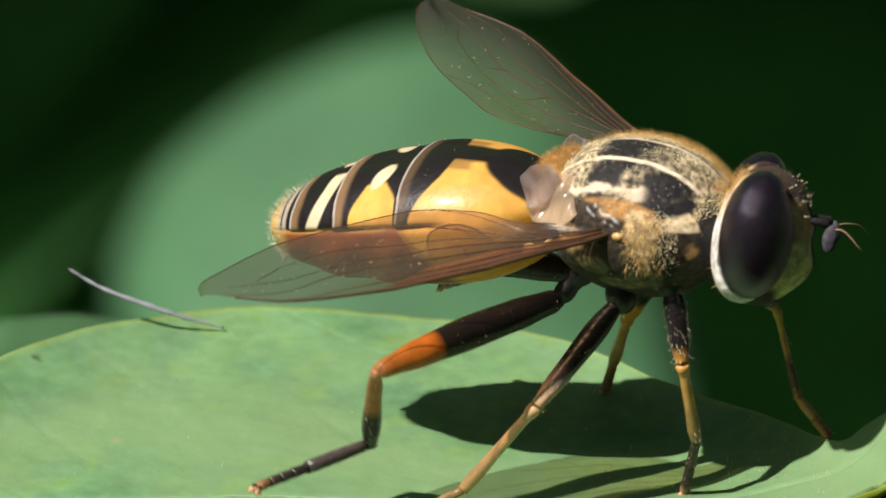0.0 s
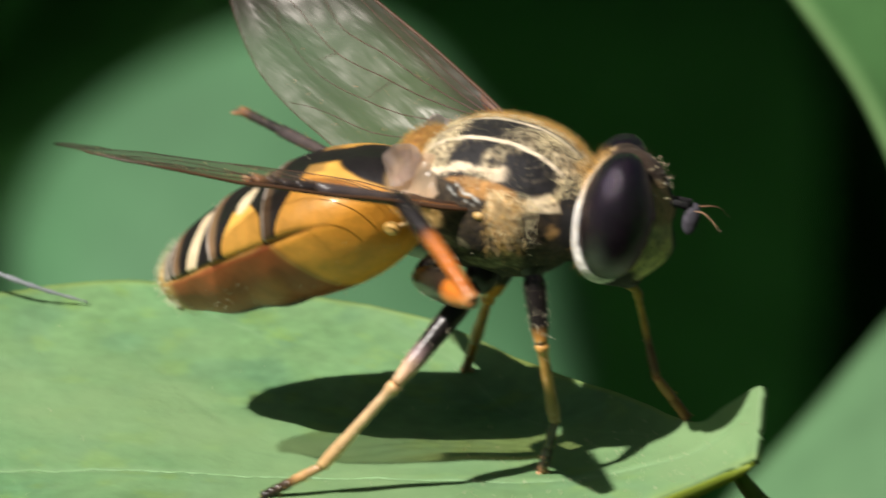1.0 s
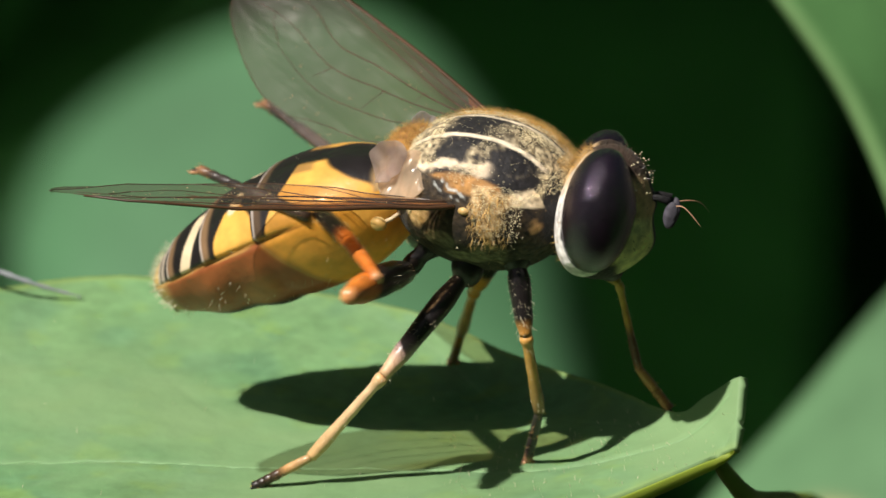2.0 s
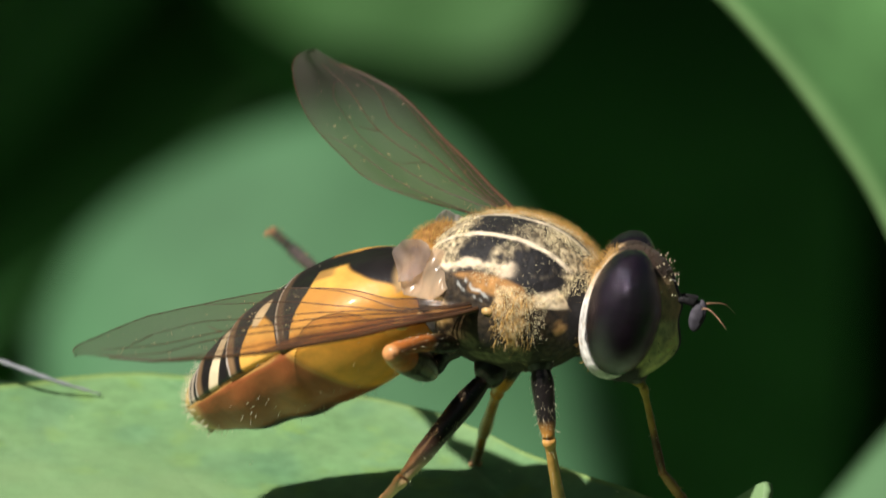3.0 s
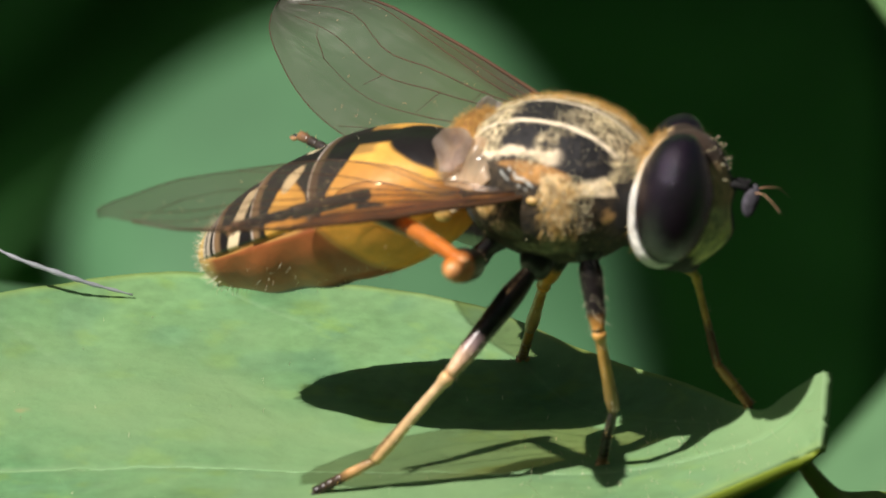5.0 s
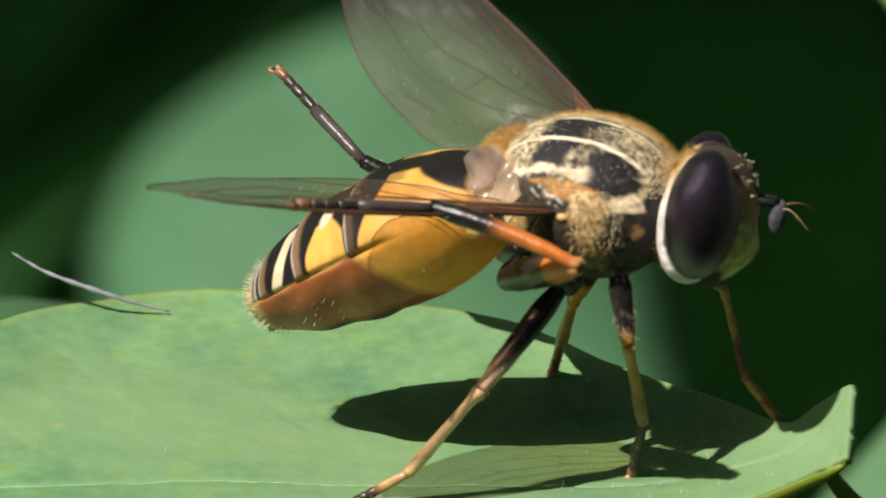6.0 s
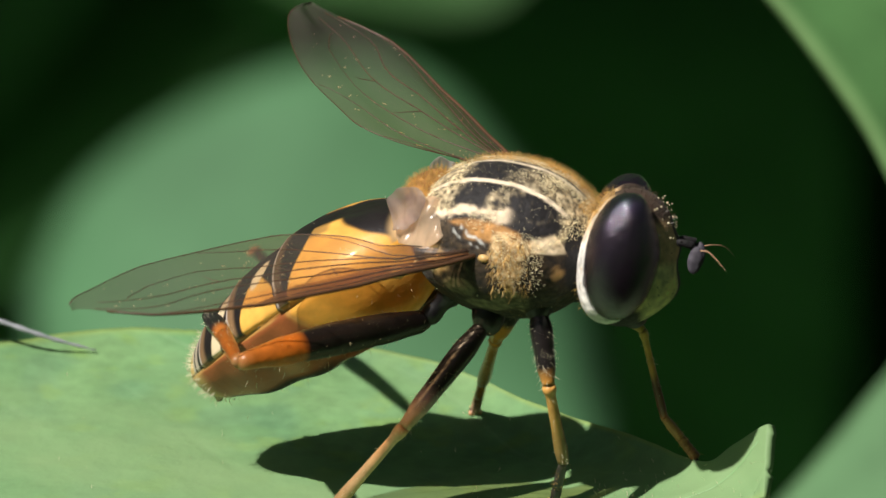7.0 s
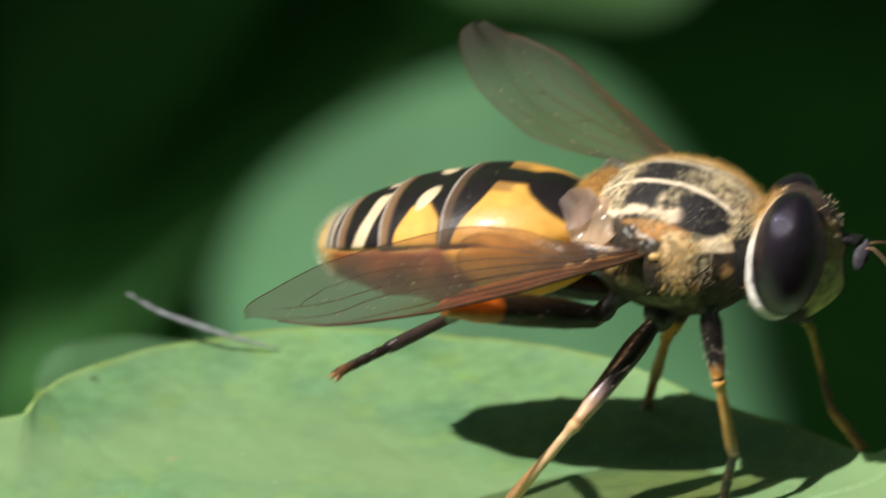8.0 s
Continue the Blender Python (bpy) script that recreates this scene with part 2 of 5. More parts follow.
def ovoid(name, centre, radii, paint=None, nu=40, nv=56, power=1.0, warp=None):
    """An egg with its poles on the x axis; power under 1 makes it blockier."""
    def fn(u, v):
        th, ph = math.pi * u, 2 * math.pi * v
        def sp(x):
            return math.copysign(abs(x) ** power, x)
        p = (sp(-math.cos(th)) * radii[0], sp(math.sin(th)) * math.cos(ph) * radii[1], sp(math.sin(th)) * math.sin(ph) * radii[2])
        if warp:
            p = warp(p)
        return (p[0] + centre[0], p[1] + centre[1], p[2] + centre[2])
    return sheet(name, fn, nu, nv, paint, True)


def tube(name, path, radii, sides=8, paint=None):
    """A round tube along points, with a radius at each."""
    verts, faces, cols = [], [], []
    pts = [Vector(p) for p in path]
    for i, p in enumerate(pts):
        d = (pts[min(i + 1, len(pts) - 1)] - pts[max(i - 1, 0)]).normalized()
        x = d.cross(Vector((0.13, 0.31, 0.94))).normalized()
        y = d.cross(x)
        for j in range(sides):
            a = 2 * math.pi * j / sides
            verts.append(p + (x * math.cos(a) + y * math.sin(a)) * radii[i])
            if paint:
                cols.append(paint(i / (len(pts) - 1)))
    for i in range(len(pts) - 1):
        for j in range(sides):
            a, b = i * sides + j, i * sides + (j + 1) % sides
            faces.append((a, b, b + sides, a + sides))
    n = len(verts)
    faces += [tuple(range(sides))[::-1], tuple(range(n - sides, n))]
    return verts, faces, (cols if paint else None)


def joined(pieces):
    """Several (verts, faces, colours) as one."""
    verts, faces, cols = [], [], []
    for v, f, c in pieces:
        k = len(verts)
        verts += list(v)
        faces += [tuple(i + k for i in q) for q in f]
        cols += list(c) if c else []
    return verts, faces, (cols if len(cols) == len(verts) else None)


def fuzz(name, roots, mat, parent, length=0.3, width=0.016, lean=(0, 0, 0), spread=0.5, seed=3, label=""):
    """A coat of fine tapered hairs: roots are (point, normal)."""
    rnd = random.Random(seed)
    verts, faces = [], []
    for p, n in roots:
        p, n = Vector(p), Vector(n)
        d = (n + Vector(lean) + spread * Vector((rnd.uniform(-1, 1), rnd.uniform(-1, 1), rnd.uniform(-1, 1)))).normalized()
        ln = length * rnd.uniform(0.5, 1.2)
        s = d.cross(Vector((rnd.uniform(-1, 1), rnd.uniform(-1, 1), rnd.uniform(-1, 1)))).normalized() * width
        bend = Vector((rnd.uniform(-1, 1), rnd.uniform(-1, 1), rnd.uniform(-1, 0.3))) * ln * 0.18
        k = len(verts)
        verts += [p - s - d * 0.02, p + s - d * 0.02, p + d * ln * 0.55 + s * 0.7, p + d * ln * 0.55 - s * 0.7, p + d * ln + bend]
        faces += [(k, k + 1, k + 2, k + 3), (k + 3, k + 2, k + 4)]
    ob = part(name, mesh_of(name, verts, faces), mat, parent, label)
    return tagged(ob, kind="stuff")


def scatter(mesh, count, keep, seed=1):
    """Random (point, normal) on a mesh, in millimetres, where keep(point, normal) allows."""
    rnd = random.Random(seed)
    polys = [q for q in mesh.polygons if q.area > 0]
    weights = np.cumsum([q.area for q in polys])
    out = []
    for _ in range(count * 12):
        if len(out) >= count:
            break
        q = polys[int(np.searchsorted(weights, rnd.random() * weights[-1]))]
        co = [mesh.vertices[i].co for i in q.vertices]
        a, b = rnd.random(), rnd.random()
        if len(co) == 4:
            p = co[0].lerp(co[1], a).lerp(co[3].lerp(co[2], a), b)
        else:
            p = co[0].lerp(co[1], a).lerp(co[2], b)
        p = p / MM
        if keep(p, q.normal) > rnd.random():
            out.append((p.copy(), q.normal.copy()))
    return out


def curve3(ctrl, n):
    """n + 1 points on a smooth curve through the control points."""
    c = [Vector(p) for p in ctrl]
    c = [2 * c[0] - c[1]] + c + [2 * c[-1] - c[-2]]
    out = []
    for i in range(n + 1):
        s = i / n * (len(c) - 3)
        k = min(int(s), len(c) - 4)
        f = s - k
        a, b, d, e = c[k:k + 4]
        out.append(0.5 * ((2 * b) + (d - a) * f + (2 * a - 5 * b + 4 * d - e) * f * f + (3 * b - a - 3 * d + e) * f ** 3))
    return out


# ---- ground and undergrowth ----
def build_ground():
    def fn(u, v):
        x, y = (u - 0.5), (v - 0.5)
        x, y = x * abs(x) * 4 * 6e5, y * abs(y) * 4 * 6e5
        return (x, y, -900 + 30 * noise.noise(Vector((x * 0.012, y * 0.012, 0))))
    tagged(part("ground", sheet("ground", fn, 90, 90), SOIL), "dark bare soil in the shade under plants", "ground", kind="structure")


def leaf_patch(rnd, at, size, droop, heading, verts, faces, roll=0.0):
    """One pointed, folded leaf added to verts and faces."""
    k, nu, nv = len(verts), 7, 4
    m = Euler((roll, droop, heading)).to_matrix()
    for i in range(nu + 1):
        u = i / nu
        w = 0.32 * math.sin(math.pi * min(1, u * 0.97 + 0.03)) ** 0.8 * (1 - 0.25 * u)
        for j in range(nv + 1):
            s = j / nv * 2 - 1
            verts.append(Vector(at) + m @ Vector((u * size, s * w * size, (0.22 * abs(s) * w - 0.30 * u * u) * size)))
    for i in range(nu):
        for j in range(nv):
            a = k + i * (nv + 1) + j
            faces.append((a, a + 1, a + nv + 2, a + nv + 1))


def build_undergrowth():
    rnd = random.Random(11)
    verts, faces = [], []
    for _ in range(800):
        y = rnd.uniform(780, 1250)
        x = rnd.uniform(-330, 330)
        z = rnd.uniform(-760, -90) - (y - 640) * 0.2
        leaf_patch(rnd, (x, y, z), rnd.uniform(80, 160), rnd.uniform(-0.2, 0.7), rnd.uniform(0, 6.28), verts, faces, rnd.uniform(-0.5, 0.5))
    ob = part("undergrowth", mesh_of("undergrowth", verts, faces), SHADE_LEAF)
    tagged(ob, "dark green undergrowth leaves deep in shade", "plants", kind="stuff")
    # a twig of smaller leaves that hangs in front of them, its green lifted to replace missing light
    twig, verts, faces = random.Random(12), [], []
    for _ in range(70):
        y, x, rise = twig.uniform(770, 800), twig.uniform(-115, -18), twig.uniform(0, 60)
        if x > -40 and rise < 14:
            continue
        leaf_patch(twig, (x, y, -400 - 0.405 * (y - 1000) + rise), twig.uniform(26, 46), twig.uniform(0.1, 0.8), twig.uniform(0, 6.28), verts, faces, twig.uniform(-0.5, 0.5))
    ob = part("hanging_leaves", mesh_of("hanging_leaves", verts, faces), BRIGHT_LEAF)
    tagged(ob, "small leaves hanging in the shade behind, their green lightened to seem lit", "leaves", kind="stuff")
    # unseen leaves added overhead to block the sun and keep the undergrowth in shade
    verts, faces = [], []
    for _ in range(430):
        y, x = rnd.uniform(480, 1500), rnd.uniform(-1100, 500)
        if ((x + 300) / 850) ** 4 + ((y - 990) / 520) ** 4 > 1 + 0.4 * lumps((x, y, 0), 0.006):
            continue
        at, size = (x, y, rnd.uniform(170, 420)), rnd.uniform(90, 170)
        turn = rnd.uniform(-0.2, 0.5), rnd.uniform(0, 6.28), rnd.uniform(-0.4, 0.4)
        leaf_patch(rnd, at, size, turn[0], turn[1], verts, faces, turn[2])
    ob = part("shade_canopy", mesh_of("shade_canopy", verts, faces), BRIGHT_LEAF)
    tagged(ob, "unseen green leaves added overhead to shade the undergrowth", "bush", kind="stuff")
    # its stems, added with it, leaning out from the ground
    pieces = []
    for k in range(16):
        x = rnd.choice((rnd.uniform(-900, -170), rnd.uniform(170, 420)))
        y = rnd.uniform(900, 1400)
        top = Vector((x + rnd.uniform(-160, 160), y - rnd.uniform(0, 250), rnd.uniform(260, 400)))
        path = curve3([(x, y, -925), Vector((x, y, -925)).lerp(top, 0.5) + Vector((rnd.uniform(-30, 30), 40, 30)), top], 14)
        pieces.append(tube("canopy_stem", path, [15 - 0.8 * i for i in range(15)], 9))
    v, f, _ = joined(pieces)
    tagged(part("canopy_stem", mesh_of("canopy_stem", v, f), SOIL, ob, "brown woody stems under the added canopy"), kind="stuff")


def build_sky_screen():
    """Unseen bushes added behind and to the right of the camera to cut skylight, leaving open sky on the left."""
    rnd = random.Random(17)
    verts, faces = [], []
    for _ in range(2600):
        a = rnd.uniform(-1.75, 1.35)                     # bearing, 0 is straight behind the camera
        r = rnd.uniform(900, 1250)
        x, y = math.sin(a) * -r, -math.cos(a) * r
        leaf_patch(rnd, (x, y, rnd.uniform(-900, 620 if a < 0.35 else 150)), rnd.uniform(120, 210), rnd.uniform(-0.3, 0.9), rnd.uniform(0, 6.28), verts, faces, rnd.uniform(-0.6, 0.6))
    # never in view: added only to darken the fill light
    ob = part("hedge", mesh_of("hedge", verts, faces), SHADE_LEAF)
    tagged(ob, "unseen dark green leaves added to hold back skylight", "hedge", kind="stuff")


# ---- leaves ----
FAR_EDGE = [(-16.9, 1.2, -0.6), (-13.4, 2.7, -0.7), (-11.4, 3.1, -0.7), (-11.0, 3.45, -0.7), (-10.8, 4.5, -0.7), (-10.35, 5.5, -0.75), (-9.4, 6.35, -0.75), (-7.8, 7.45, -0.8),
            (-6.0, 8.2, -0.8), (-4.0, 8.2, -0.8), (-1.9, 7.8, -0.8), (-0.25, 7.25, -0.8), (1.3, 6.4, -0.75), (2.40, 5.25, -0.7), (3.30, 3.95, -0.6),
            (5.05, 1.65, -0.3), (6.3, -0.34, -0.03), (6.95, -1.72, 0.33), (7.45, -1.99, 0.82), (8.14, -2.45, 1.52)]
NEAR_EDGE = [(-17.5, -13, -1.4), (-14, -12.8, -1.2), (-10, -12.4, -1.0), (-6, -11.5, -0.8), (-3, -10.2, -0.6), (-0.9, -9.0, -0.5), (2.4, -6.8, -0.4), (4.5, -5.4, -0.3),
             (6.0, -4.5, -0.1), (7.6, -3.7, 0.25), (8.02, -3.75, 0.45)]
NU = 260
FAR_C, NEAR_C = curve3(FAR_EDGE, NU), curve3(NEAR_EDGE, NU)


def leaf_point(u, v):
    """The blade between its two margins: hollow along the middle, with sunken side veins."""
    k = min(int(u * NU + 1e-6), NU)
    a, b = FAR_C[k], NEAR_C[k]
    p = a.lerp(b, v)
    width = (b - a).length
    p.z -= 0.50 * math.sin(math.pi * v ** 0.7) ** 1.4 * min(1.0, width / 9.0) * (1 - 0.4 * step(p.x, 3.0, 7.5))
    p.z += 0.10 * lumps(p, 0.35) + 0.03 * lumps(p, 1.1, 7)
    p.z -= 0.05 * vein_at(p)
    return p


def rib_off(p):
    return p[1] + 1.5 + 0.10 * (p[0] + 2) + 0.25 * math.sin(p[0] * 0.4)


def vein_at(p):
    """1 on a vein, 0 between: one midrib and slanting side veins with fine branches."""
    s = math.exp(-(rib_off(p) / 0.09) ** 2)
    q = (p[0] + abs(p[1] + 1.5) * 0.75 + 0.35 * math.sin(p[1] * 0.9)) / 3.1
    d = abs(q - round(q)) * 3.1
    s = max(s, 0.40 * math.exp(-(d / 0.06) ** 2) * (0.6 + 0.8 * lumps(p, 0.5, 2)))
    return s


def leaf_paint(u, v, p):
    c = mixc((0.150, 0.318, 0.144), (0.200, 0.355, 0.155), 0.5 + 0.9 * lumps(p, 0.4, 3))
    c = mixc(c, (0.15, 0.30, 0.16), 0.6 * step(lumps(p, 0.8, 11), 0.1, 0.5))
    c = mixc(c, (0.22, 0.37, 0.11), 0.7 * step(lumps(p, 1.3, 19) + 0.4 * lumps(p, 4), 0.15, 0.6))
    c = mixc(c, (0.30, 0.46, 0.26), 0.75 * vein_at(p))
    edge = min(v * (FAR_C[min(int(u * NU), NU)] - NEAR_C[min(int(u * NU), NU)]).length, (1 - v) * (FAR_C[min(int(u * NU), NU)] - NEAR_C[min(int(u * NU), NU)]).length)
    c = mixc(c, (0.36, 0.46, 0.10), 0.55 * step(0.25 - edge, 0.0, 0.22))
    for sx, sy, r in ((-7.9, 1.95, 0.15), (-3.7, 6.38, 0.09), (-5.2, 0.6, 0.06)):
        d = math.hypot(p[0] - sx, p[1] - sy)
        c = mixc(c, (0.50, 0.33, 0.17), 0.9 * step(r - d, 0, r * 0.7))
    d = math.hypot(p[0] + 9.68, p[1] - 5.56)
    c = mixc(c, (0.03, 0.03, 0.02), step(0.12 - d, 0, 0.06))
    return c


def build_main_leaf():
    blade = sheet("leaf", leaf_point, NU, 120, leaf_paint)
    thing = tagged(new("leaf"), "broad sunlit green leaf with pale veins and upturned tip", "leaf")
    ob = part("blade", blade, LEAF, thing)
    so = ob.modifiers.new("thickness", "SOLIDIFY")
    so.thickness, so.offset = 0.22 * MM, -1.0
    # the near margin, rolled under and lit through
    def roll(a, b):
        k = int((0.55 + 0.435 * a) * NU)
        p = leaf_point(k / NU, 1.0)
        w = 0.34 * math.sin(math.pi * min(1.0, 0.08 + 0.92 * a)) ** 0.6
        return p + Vector((0.02, -0.05 * math.sin(math.pi * b) - 0.02, -0.06 - w * b))
    ob = part("rolled_margin", sheet("rolled_margin", roll, 90, 8), MARGIN, thing, "yellow-green rolled margin")
    so = ob.modifiers.new("thickness", "SOLIDIFY")
    so.thickness = 0.05 * MM
    rib = [leaf_point(i / 80, rib_v(i / 80)) + Vector((0, 0, -0.01)) for i in range(80)]
    v, f, _ = tube("midrib", rib, [0.055 - 0.0005 * i for i in range(80)], 8)
    part("midrib", mesh_of("midrib", v, f), RIB, thing, "pale green midrib")
    return thing, blade


def rib_v(u):
    """Where across the blade the midrib runs."""
    best = min(range(121), key=lambda j: abs(rib_off(FAR_C[min(int(u * NU), NU)].lerp(NEAR_C[min(int(u * NU), NU)], j / 120))))
    return best / 120


def build_leaf_hair(parent, blade):
    rnd = random.Random(5)
    def keep(p, n):
        return 0.05 + (0.9 if p.x > 2 and p.y < 0 else 0.0)
    tiny = scatter(blade, 300, keep, 8)
    fuzz("leaf_hair", tiny, HAIR_PALE, parent, length=0.12, width=0.006, spread=0.35, seed=4, label="short pale hairs on the blade")


def side_leaf(name, outline, fold, label, paint, nu=60, nv=26):
    """A leaf between two edge curves, sagging by fold between them."""
    a, b = curve3(outline[0], nu), curve3(outline[1], nu)
    def fn(u, v):
        k = min(int(u * nu + 1e-6), nu)
        p = a[k].lerp(b[k], v)
        return p + Vector(fold) * math.sin(math.pi * v) + Vector((0, 0, 0.12 * lumps(p, 0.3)))
    thing = tagged(new(name), label, "leaf")
    ob = part("blade", sheet("blade", fn, nu, nv, paint), LEAF_SIDE, thing)
    so = ob.modifiers.new("thickness", "SOLIDIFY")
    so.thickness, so.offset = 0.3 * MM, -1.0
    v, f, _ = tube("midrib", [fn(i / nu, 0.55) for i in range(nu + 1)], [0.16] * (nu + 1), 8)
    part("midrib", mesh_of("midrib", v, f), STEM, thing, "pale green midrib")
    return thing


def plain_green(base, edge):
    def paint(u, v, p):
        c = mixc(base, tuple(x * 1.25 for x in base), 0.5 + 0.8 * lumps(p, 0.25))
        return mixc(c, edge, step(0.05 - min(v, 1 - v), 0, 0.05) * 0.7)
    return paint


def build_other_leaves():
    # broad leaf far behind, lit by the sun
    side_leaf("rear_leaf", ([(-20.5, 387, -160), (-21.6, 388, -156), (-20.5, 390, -152), (-17.7, 391.7, -148), (-12.4, 393, -144.3), (-6.1, 394, -141.7), (-0.4, 394.6, -140.8), (4.5, 393.8, -142.7),
                             (8.7, 392, -147), (12.6, 389.7, -152.8), (15, 387, -159.4)],
                            [(-16.2, 366, -165), (-14.2, 365.6, -168), (-13, 365, -170), (-9.6, 364.4, -172), (-6.2, 364, -173), (-2.8, 363.7, -174), (0.6, 363.7, -174), (4, 364, -173),
                             (7.5, 364.4, -171), (10.8, 365, -168), (13.3, 366.3, -165)]), (0, -3, 2.5),
              "large soft green leaf in sunlight behind the fly", plain_green((0.071, 0.175, 0.083), (0.077, 0.185, 0.088)))
    # leaf at the upper margin, its edge slanting down
    side_leaf("upper_leaf", ([(7.9, 30.8, -0.15), (8.8, 30.4, -1.0), (9.75, 30.0, -2.0), (10.7, 29.5, -3.2), (11.7, 29, -4.6), (12.5, 28.4, -6.1), (13.1, 27.8, -7.5)],
                             [(10.9, 38, 2.0), (13, 38, 1.8), (15, 37.7, 1.0), (16.3, 37.3, 0.2), (17.6, 36.6, -1.7), (18.3, 35.6, -4.2), (18.3, 34.6, -6.7)]), (0, 0.6, -0.5),
              "sunlit yellowish-green leaf with a pale margin", plain_green((0.122, 0.29, 0.098), (0.22, 0.37, 0.15)))
    def worn(u, v, p):
        c = plain_green((0.098, 0.20, 0.095), (0.11, 0.21, 0.10))(u, v, p)
        d = math.hypot((p[0] - 14.3) / 2.2, (p[2] + 28.6) / 0.9)
        return mixc(c, (0.60, 0.46, 0.22), 0.8 * step(1.0 - d, 0, 0.5))
    side_leaf("lower_leaf", ([(9.4, 61.8, -30.1), (10.5, 62.3, -28.9), (11.9, 62.8, -27.5), (13.3, 63.5, -26), (14.7, 64.1, -24.4), (16.3, 64.7, -22.8), (18.6, 65.4, -21.3)],
                             [(10.6, 51, -31.5), (12.8, 51, -31.5), (15, 51, -31.5), (17.2, 51.1, -31), (19.4, 51.7, -29.5), (21, 52.5, -27.5), (21.7, 53.6, -24.5)]), (0, -0.5, 0.6),
              "green leaf with a dry yellow patch beside the stem", worn)
    # leaf just below the broad one, showing past its margin
    side_leaf("under_leaf", ([(-12.2, 27.0, -9.8), (-12.0, 27.0, -9.3), (-11.5, 27.0, -8.9), (-10.8, 27.0, -8.8), (-9.8, 27.0, -8.7), (-8.7, 27.0, -8.8), (-7.2, 27.0, -8.9), (-5.4, 27.0, -9.2)],
                             [(-11.4, 15.0, -6.0), (-10.9, 15.0, -6.3), (-10.3, 15.0, -6.4), (-9.5, 15.0, -6.6), (-8.6, 15.0, -6.6), (-7.6, 15.0, -6.6), (-6.4, 15.0, -6.6), (-4.9, 15.0, -6.6)]), (0, -0.2, 0.3),
              "soft green leaf half hidden under the broad leaf", plain_green((0.075, 0.17, 0.075), (0.08, 0.175, 0.08)))
    # leaf high behind
    side_leaf("high_leaf", ([(-12.5, 602.1, -209.6), (-6.9, 600.7, -213.1), (-1.1, 600.2, -214.0), (4.6, 600.0, -214.9), (10.3, 600.2, -214.0), (14.6, 602.1, -209.6)],
                            [(-14.6, 621.9, -197.4), (-7.8, 623.6, -195.7), (-1.1, 624.5, -193.9), (4.7, 624.5, -193.9), (10.5, 623.6, -195.7), (16.6, 621.9, -197.4)]), (0, 0.5, -1),
              "green leaf hanging high behind the fly", plain_green((0.044, 0.115, 0.034), (0.046, 0.118, 0.036)))


def build_stem():
    path = curve3([(7.6, -3.1, 0.0), (7.95, -2.9, -0.6), (8.5, -2.0, -1.5), (9.6, 4, -4.2), (11, 20, -11.5), (13.6, 60, -31)], 60)
    v, f, _ = tube("stem", path, [0.13 + 0.004 * i for i in range(61)], 12)
    tagged(part("twig", mesh_of("stem", v, f), STEM), "yellow-green twig below the leaf tip", "twig")


FIBRE = [(-9.08, 8.31, 0.05), (-8.34, 7.58, -0.10), (-7.43, 7.29, -0.35), (-6.64, 7.21, -0.60), (-5.77, 7.20, -0.85)]


def build_fibre():
    path = curve3(FIBRE, 30)
    v, f, _ = tube("fibre", path, [0.056 - 0.042 * abs(i / 16 - 1) ** 1.3 + 0.010 * math.sin(i * 1.7) for i in range(31)], 8)
    tagged(part("plant_fibre", mesh_of("fibre", v, f), SILK), "thin white plant fibre lying over the leaf margin", "fibre")


# ---- the fly ----
BLACK, JET = (0.014, 0.011, 0.011), (0.008, 0.007, 0.008)
YELLOW, CREAM, GOLD = (0.93, 0.50, 0.10), (0.66, 0.52, 0.32), (0.40, 0.26, 0.08)
BROWN, ORANGE, WHITE = (0.30, 0.095, 0.025), (0.58, 0.16, 0.02), (0.66, 0.62, 0.58)
AMBER, TAN = (0.55, 0.24, 0.04), (0.55, 0.38, 0.20)


def dust_at(p):
    """How thickly golden pollen dust lies on the chest, 0 to 1 (the chest's own roll taken out)."""
    x, y, z = p
    y, z = y * 0.990 + z * 0.139, z * 0.990 - y * 0.139
    s = abs(y)
    x += 0.22 * lumps(p, 2.6, 6) + 0.12 * lumps(p, 7, 1)
    d = step(x, 0.10, 0.95) * step(0.42 - s, 0, 0.06)                         # front half of the middle
    seam = x + 0.55 * (s - 0.75)
    d = max(d, 0.72 * step(seam, 0.02, 0.22) * step(0.56 - seam, 0, 0.22) * step(s, 0.5, 0.56))   # along the cross seam
    d = max(d, step(-x, 0.62, 0.95), step(x, 1.35, 1.6), step(y, 0.52, 0.62))
    return d * step(z, 0.1, 0.4)


